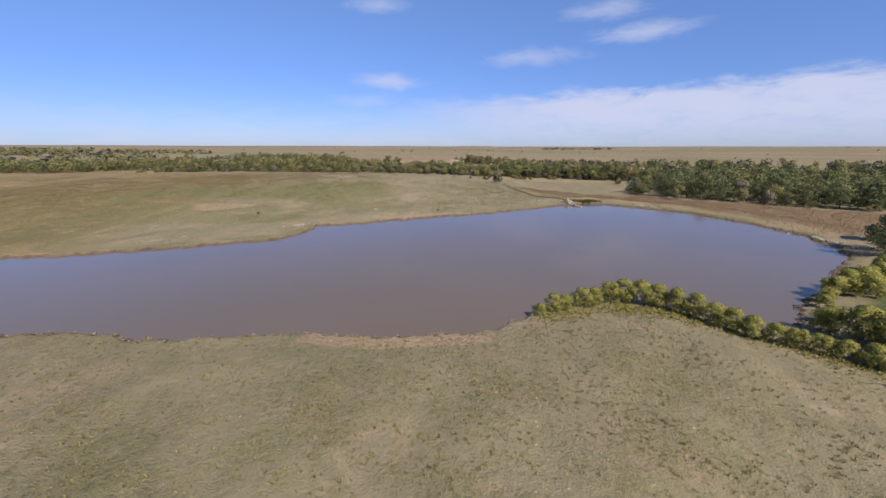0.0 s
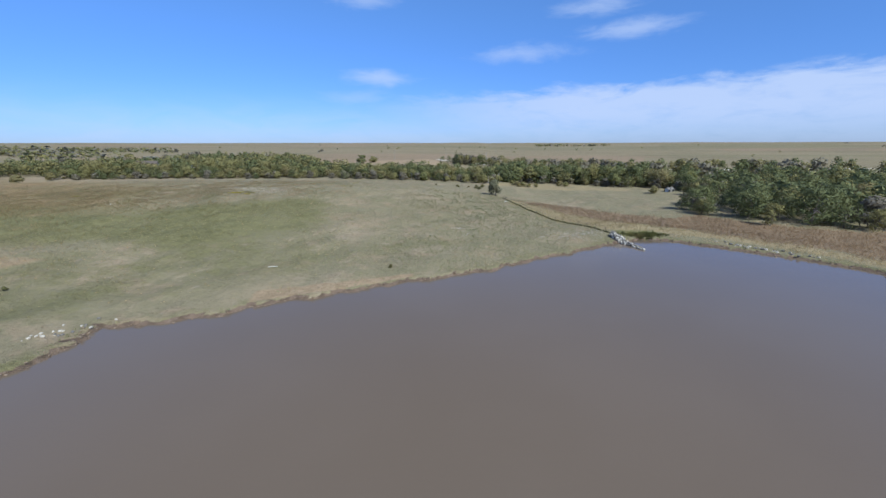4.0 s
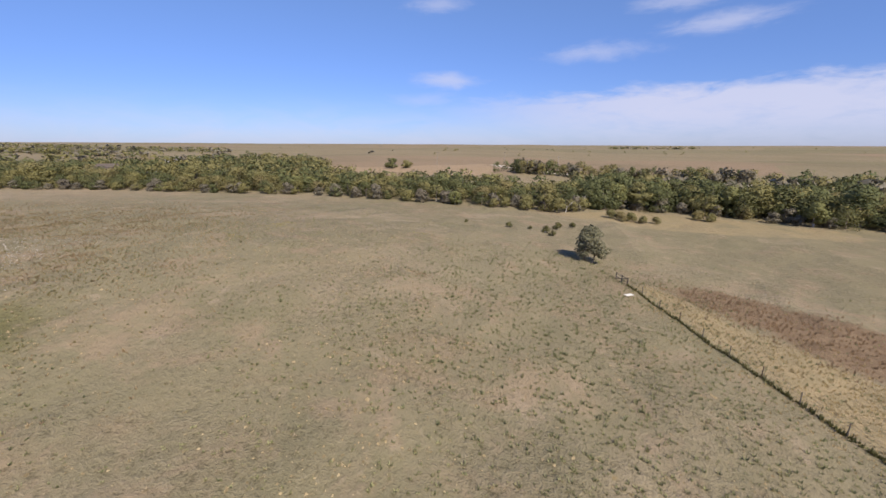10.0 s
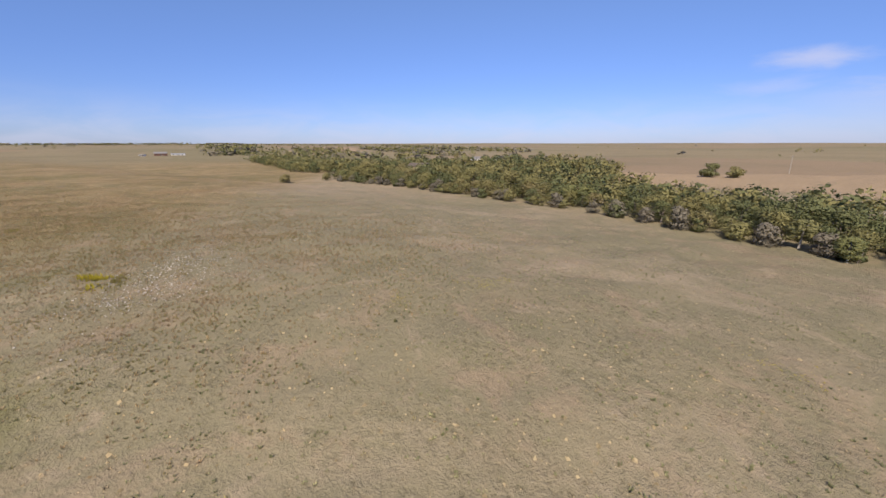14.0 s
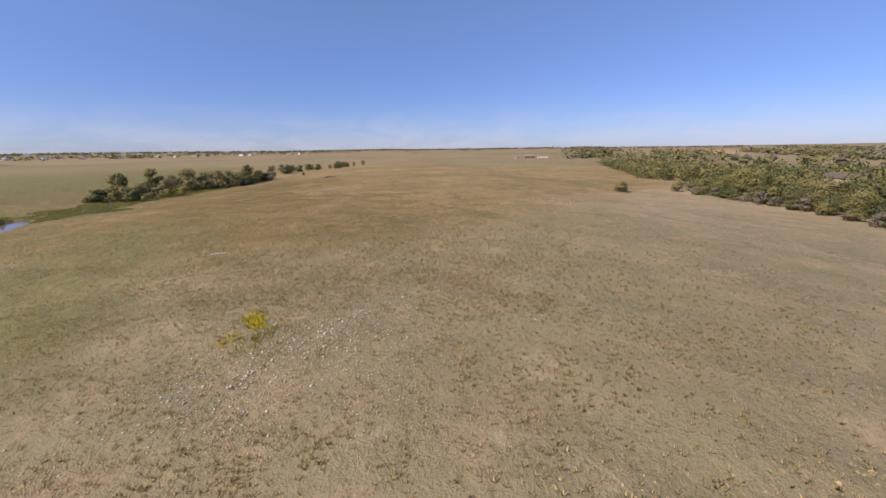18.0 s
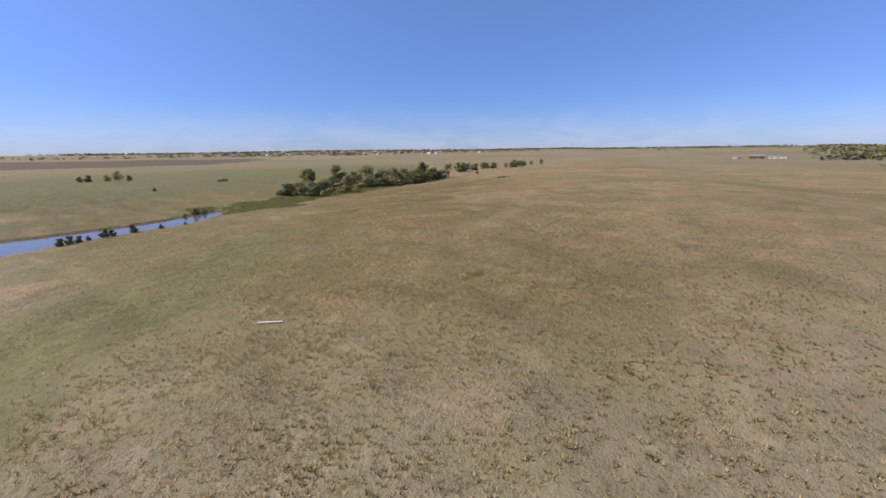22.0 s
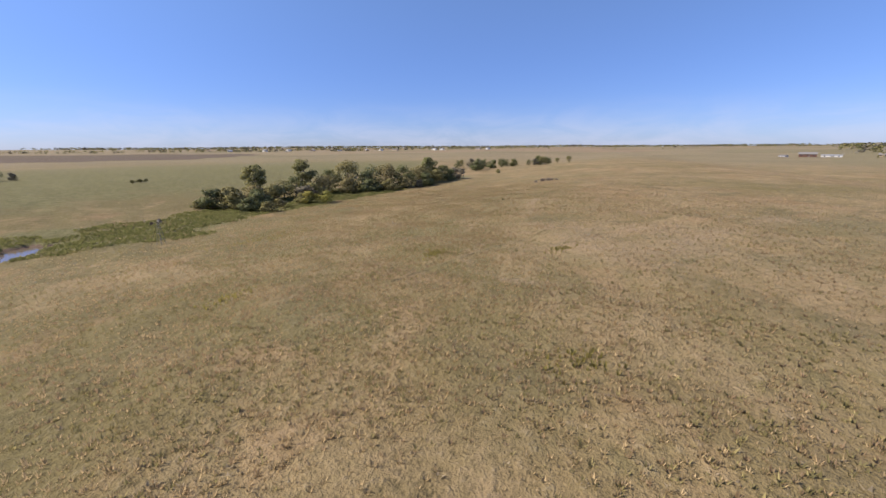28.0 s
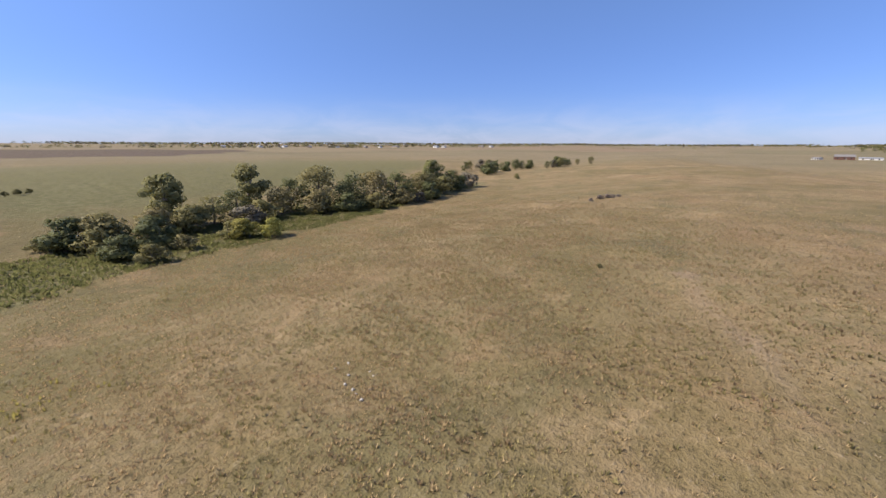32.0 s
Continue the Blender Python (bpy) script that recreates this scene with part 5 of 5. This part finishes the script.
def box(bm, size, at=(0, 0, 0), turn=None, bevel=0.0):
    m = Matrix.Translation(at) @ (turn or Matrix()) @ Matrix.Diagonal((*size, 1))
    made = bmesh.ops.create_cube(bm, size=1.0, matrix=m)["verts"]
    if bevel:
        bmesh.ops.bevel(bm, geom=list({e for v in made for e in v.link_edges}), offset=bevel, segments=1, affect="EDGES")


def stick(bm, a, b, ra, rb, sides=6):
    a, b = Vector(a), Vector(b)
    q = (b - a).to_track_quat("Z", "Y").to_matrix().to_4x4()
    bmesh.ops.create_cone(bm, cap_ends=True, segments=sides, radius1=ra, radius2=rb, depth=(b - a).length, matrix=Matrix.Translation((a + b) / 2) @ q)


def build_fence():
    (ax, ay), (bx, by) = FENCE
    root = new("fence")
    root.location = (ax, ay, ground_z(ax, ay))
    tagged(root, "barbed wire fence on wooden posts with weeds under it", "fence")
    n = 16
    tops = []
    for k in range(n + 1):
        t = k / n
        x, y = ax + (bx - ax) * t, ay + (by - ay) * t
        z = ground_z(x, y) - root.location.z
        lean = Vector((RNG.uniform(-0.05, 0.05), RNG.uniform(-0.05, 0.05), 1.0))
        bm = bmesh.new()
        stick(bm, (0, 0, -0.3), lean, 0.045, 0.035, 7)
        ob = part("post", bm, M_WOOD if k % 3 else M_STEEL, root)
        ob.location = (x - ax, y - ay, z)
        tops.append(Vector((x - ax, y - ay, z)) + lean)
    for j in range(4):
        bm = bmesh.new()
        for p, q in zip(tops, tops[1:]):
            stick(bm, p - Vector((0, 0, 0.06 + 0.22 * j)), q - Vector((0, 0, 0.06 + 0.22 * j)), 0.006, 0.006, 4)
        part("wire", bm, M_WIRE, root)


build_fence()


def build_gate():
    gx, gy = 6.2, 177.6
    root = new("gate")
    root.matrix_basis = Matrix.Translation((gx, gy, ground_z(gx, gy))) @ Matrix.Rotation(radians(-66), 4, "Z")
    tagged(root, "brace of weathered wooden posts at the fence corner", "gate")
    for x in (-1.2, 0.0, 1.2):
        bm = bmesh.new()
        stick(bm, (x, 0, -0.3), (x, 0, 0.95), 0.07, 0.06, 8)
        part("post", bm, M_WOOD, root)
    for z in (0.35, 0.78):
        bm = bmesh.new()
        stick(bm, (-1.2, 0, z), (1.2, 0, z + 0.04), 0.05, 0.045, 6)
        part("rail", bm, M_WOOD, root)
    bm = bmesh.new()
    stick(bm, (-1.15, 0.0, 0.15), (1.15, 0.0, 0.8), 0.035, 0.035, 6)
    part("brace", bm, M_WOOD, root)


build_gate()


def flat_board(name, x, y, length, width, thick, turn, label, planks):
    root = new(name)
    root.matrix_basis = Matrix.Translation((x, y, ground_z(x, y) + 0.08)) @ Matrix.Rotation(turn, 4, "Z")
    tagged(root, label, "board")
    for k in range(planks):
        bm = bmesh.new()
        w = width / planks
        box(bm, (length * (1 - 0.04 * (k % 2)), w * 0.94, thick), (0.02 * (k % 2), (k + 0.5) * w - width / 2, thick / 2), bevel=0.008)
        part("plank", bm, M_WHITE_WOOD, root)


flat_board("wooden_board", *BOARD, 1.65, 0.14, 0.06, math.atan2(1.25, -1.1), "long whitewashed board lying in the grass", 1)
flat_board("pallet", 6.1, 172.4, 0.95, 0.55, 0.06, 0.5, "pale wooden pallet lying by the fence corner", 3)
flat_board("driftwood_board", -30.5, 104.5, 1.3, 0.10, 0.05, 0.2, "thin pale stick lying on the bank", 1)


def joined_stones(name, x, y, lo, hi, seed, mat, lift, label, category):
    """Small stones or clods too many to count, in one mesh."""
    rng = np.random.RandomState(seed)
    ball = np.array([v.co[:] for v in ROCKS[4].vertices], np.float32)
    tri = np.array([p.vertices[:] for p in ROCKS[4].polygons], np.int32)
    n = len(x)
    s = rng.uniform(lo, hi, (n, 1, 1)) * rng.uniform(0.6, 1.0, (n, 1, 1))
    a = rng.uniform(0, 6.283, n)
    c, w = np.cos(a)[:, None], np.sin(a)[:, None]
    v = ball[None] * s
    v = np.stack([v[..., 0] * c - v[..., 1] * w + x[:, None], v[..., 0] * w + v[..., 1] * c + y[:, None], v[..., 2] + (np.maximum(height(x, y), -0.02) + lift)[:, None]], -1)
    f = (tri[None] + (np.arange(n) * len(ball))[:, None, None]).reshape(-1, 3)
    tagged(new(name, fast_mesh(name, v.reshape(-1, 3), f, mat)), label, category, kind="stuff")


def bank_clods():
    """Lumps of soil and root that break off along the eroded bank."""
    rng = np.random.RandomState(61)
    x, y = rng.uniform(-50, 70, 160000), rng.uniform(26, 136, 160000)
    d = lake_side(x, y)
    keep = (np.abs(d + 0.2) < 0.26) & (wobble(x, y, 6, 17) > rng.uniform(-1.0, 0.7, len(x)))
    joined_stones("bank_clods", x[keep][:3600], y[keep][:3600], 0.14, 0.36, 62, M_SOIL, 0.05, "clods of brown soil along the eroded lake bank", "soil")


def pebbles():
    p = poly_spots(STONY, 3600, 66)
    p = p[wobble(p[:, 0], p[:, 1], 3.0, 67) > np.random.RandomState(68).uniform(-1.0, 0.6, len(p))]
    joined_stones("limestone_pebbles", p[:, 0], p[:, 1], 0.045, 0.12, 69, M_STONE, 0.025, "many small white limestones strewn in the grass", "stones")


pebbles()
bank_clods()


# ---------------------------------------------------------------- road and buildings
def utility_pole(x, y):
    root = new("utility_pole")
    root.location = (x, y, ground_z(x, y))
    tagged(root, "pale wooden utility pole with a crossarm beside the road", "pole", "poles beside the road")
    bm = bmesh.new()
    stick(bm, (0, 0, -0.4), (0, 0, 8.0), 0.15, 0.10, 8)
    part("pole", bm, M_PALE_BARK, root)
    bm = bmesh.new()
    box(bm, (2.0, 0.12, 0.12), (0, 0.1, 7.4), bevel=0.01)
    part("crossarm", bm, M_WOOD, root)
    for u in (-0.85, -0.35, 0.35, 0.85):
        bm = bmesh.new()
        stick(bm, (u, 0.1, 7.46), (u, 0.1, 7.66), 0.05, 0.035, 6)
        part("insulator", bm, M_STONE, root)


utility_pole(-72, 378)
utility_pole(-34, 424)
utility_pole(2, 368)


def build_road():
    line = [(-37, 391), (-33, 385), (-30, 372), (-22, 362), (-8, 350), (15, 337), (45, 325), (90, 319), (150, 321), (260, 331), (420, 346)]
    pts = []
    for (ax, ay), (bx, by) in zip(line, line[1:]):
        for k in range(8):
            pts.append((ax + (bx - ax) * k / 8, ay + (by - ay) * k / 8))
    p = np.array(pts)
    for _ in range(3):
        p[1:-1] = (p[:-2] + p[1:-1] * 2 + p[2:]) / 4
    t = np.gradient(p, axis=0)
    t /= np.linalg.norm(t, axis=1, keepdims=True)
    nrm = np.stack([-t[:, 1], t[:, 0]], 1)
    rows = []
    for off, drop in ((-4.2, -0.4), (-3.4, 0.12), (0, 0.2), (3.4, 0.12), (4.2, -0.4)):
        q = p + nrm * off
        rows.append(np.stack([q[:, 0], q[:, 1], height(q[:, 0], q[:, 1]) + drop], 1))
    v = np.stack(rows, 1)
    n, k = v.shape[:2]
    i = np.arange(n * k).reshape(n, k)
    faces = np.stack([i[:-1, :-1], i[1:, :-1], i[1:, 1:], i[:-1, 1:]], -1).reshape(-1, 4)
    tagged(new("road", fast_mesh("road", v.reshape(-1, 3), faces, M_ROAD)), "pale gravel country road with a bend", "road", kind="structure")


build_road()


def build_windmill(x, y):
    """A small wind pump: a four-legged tower with a bladed wheel and a vane, at rest."""
    root = new("windmill")
    root.matrix_basis = Matrix.Translation((x, y, ground_z(x, y))) @ Matrix.Rotation(radians(-60), 4, "Z")
    tagged(root, "small grey farm windmill standing at the marsh edge", "windmill")
    feet = [(-0.42, -0.42), (0.42, -0.42), (0.42, 0.42), (-0.42, 0.42)]
    for fx, fy in feet:
        bm = bmesh.new()
        stick(bm, (fx, fy, -0.2), (fx * 0.18, fy * 0.18, 3.3), 0.028, 0.022, 5)
        part("leg", bm, M_WIRE, root)
    for z in (0.8, 1.7, 2.5):
        k = 1 - 0.82 * (z + 0.2) / 3.5
        for (ax, ay), (bx, by) in zip(feet, feet[1:] + feet[:1]):
            bm = bmesh.new()
            stick(bm, (ax * k, ay * k, z), (bx * k, by * k, z), 0.016, 0.016, 4)
            part("brace", bm, M_WIRE, root)
    bm = bmesh.new()
    stick(bm, (0, -0.35, 3.35), (0, 0.2, 3.35), 0.07, 0.06, 8)
    part("gearbox", bm, M_STEEL, root)
    bm = bmesh.new()
    stick(bm, (0, -0.42, 3.35), (0, -0.34, 3.35), 0.09, 0.09, 10)
    wheel = part("wheel", bm, M_WIRE, root)
    for k in range(14):
        a = 6.2832 * k / 14
        bm = bmesh.new()
        m = Matrix.Translation((0, -0.38, 3.35)) @ Matrix.Rotation(a, 4, "Y") @ Matrix.Translation((0, 0, 0.30)) @ Matrix.Rotation(radians(40), 4, "Z")
        bmesh.ops.create_cube(bm, size=1.0, matrix=m @ Matrix.Diagonal((0.09, 0.012, 0.34, 1)))
        part("blade", bm, M_WIRE, wheel)
    bm = bmesh.new()
    stick(bm, (0, 0.2, 3.35), (0, 1.0, 3.35), 0.025, 0.02, 5)
    part("tail_boom", bm, M_STEEL, root)
    bm = bmesh.new()
    box(bm, (0.02, 0.55, 0.36), (0, 1.1, 3.35), bevel=0.004)
    part("vane", bm, M_STEEL, root, "dark rusty vane")


build_windmill(-133.3, 47.9)


def build_house(name, x, y, w, d, h, roof, turn, wall, roofing, label, category="house", windows=3):
    root = new(name)
    root.matrix_basis = Matrix.Translation((x, y, ground_z(x, y) - 0.1)) @ Matrix.Rotation(turn, 4, "Z")
    tagged(root, label, category)
    bm = bmesh.new()
    pts = [(-w / 2, -d / 2, 0), (w / 2, -d / 2, 0), (w / 2, d / 2, 0), (-w / 2, d / 2, 0), (-w / 2, -d / 2, h), (w / 2, -d / 2, h), (w / 2, d / 2, h), (-w / 2, d / 2, h), (-w / 2, 0, h + roof), (w / 2, 0, h + roof)]
    vs = [bm.verts.new(p) for p in pts]
    for f in ((0, 1, 5, 4), (2, 3, 7, 6), (1, 2, 6, 9, 5), (3, 0, 4, 8, 7), (4, 5, 9, 8), (6, 7, 8, 9), (3, 2, 1, 0)):
        bm.faces.new([vs[i] for i in f])
    part("wall", bm, wall, root)
    for s in (-1, 1):
        bm = bmesh.new()
        slope = math.atan2(roof, d / 2)
        ln = math.hypot(roof, d / 2) + 0.5
        box(bm, (w + 0.8, ln, 0.14), (0, s * (d / 4 + 0.14), h + roof / 2 + 0.03), Matrix.Rotation(-s * slope, 4, "X"))
        part("roof", bm, roofing, root)
    for k in range(windows):
        for s in (-1, 1):
            bm = bmesh.new()
            u = -w / 2 + w * (k + 0.5) / windows
            box(bm, (1.1, 0.08, 1.2), (u, s * (d / 2 + 0.02), h * 0.55))
            part("window", bm, M_GLASS, root)
    bm = bmesh.new()
    box(bm, (1.0, 0.1, 2.05), (w * 0.08, -d / 2 - 0.04, 1.03))
    part("door", bm, M_ROOF, root)


for spec in (("farmhouse", -183, 259, 9, 6, 5.4, 1.3, 0.5, M_TAN_WALL, M_BROWN_ROOF, "tan farmhouse among the creek trees"),
             ("barn", -160, 262, 10, 7, 2.8, 1.8, 0.2, M_TAN_WALL, M_TIN, "low tan shed in a clearing of the woods"),
             ("farmhouse", -296, 392, 11, 7, 2.2, 1.6, 0.2, M_WALL, M_ROOF, "small white farmhouse among distant trees"),
             ("barn", -272, 396, 9, 7, 2.0, 1.3, 0.5, M_WALL, M_ROOF, "white shed among distant trees"),
             ("barn", -752, 166, 16, 9, 3.4, 2.2, 1.5, M_RED_WALL, M_ROOF, "dark red-brown barn with a grey roof on the ridge"),
             ("barn", -764, 188, 18, 6, 1.9, 1.0, 1.5, M_WALL, M_TIN, "long low white shed beside the ridge barn"),
             ("barn", -745, 144, 7, 6, 1.8, 1.1, 0.9, M_WALL, M_ROOF, "white shed on the ridge"),
             ("farmhouse", -790, 236, 11, 7, 2.4, 1.8, 1.3, M_TAN_WALL, M_ROOF, "tan farmhouse on the ridge"),
             ("barn", 73, 220, 2.2, 1.8, 1.1, 0.4, 0.4, M_WALL, M_ROOF, "little white shed at the edge of the woods")):
    build_house(*spec)
RN2 = random.Random(12)
for k in range(14):
    t = k / 13
    x, y = -1230 + 560 * t + RN2.uniform(-30, 30), -560 - 420 * t + RN2.uniform(-60, 40)
    build_house("farmhouse", x, y, RN2.uniform(10, 18), RN2.uniform(8, 11), 3.2, 2.4, RN2.uniform(0, 3), RN2.choice([M_WALL, M_WALL, M_TAN_WALL]), RN2.choice([M_ROOF, M_TIN]), "distant house at the edge of town", windows=3)
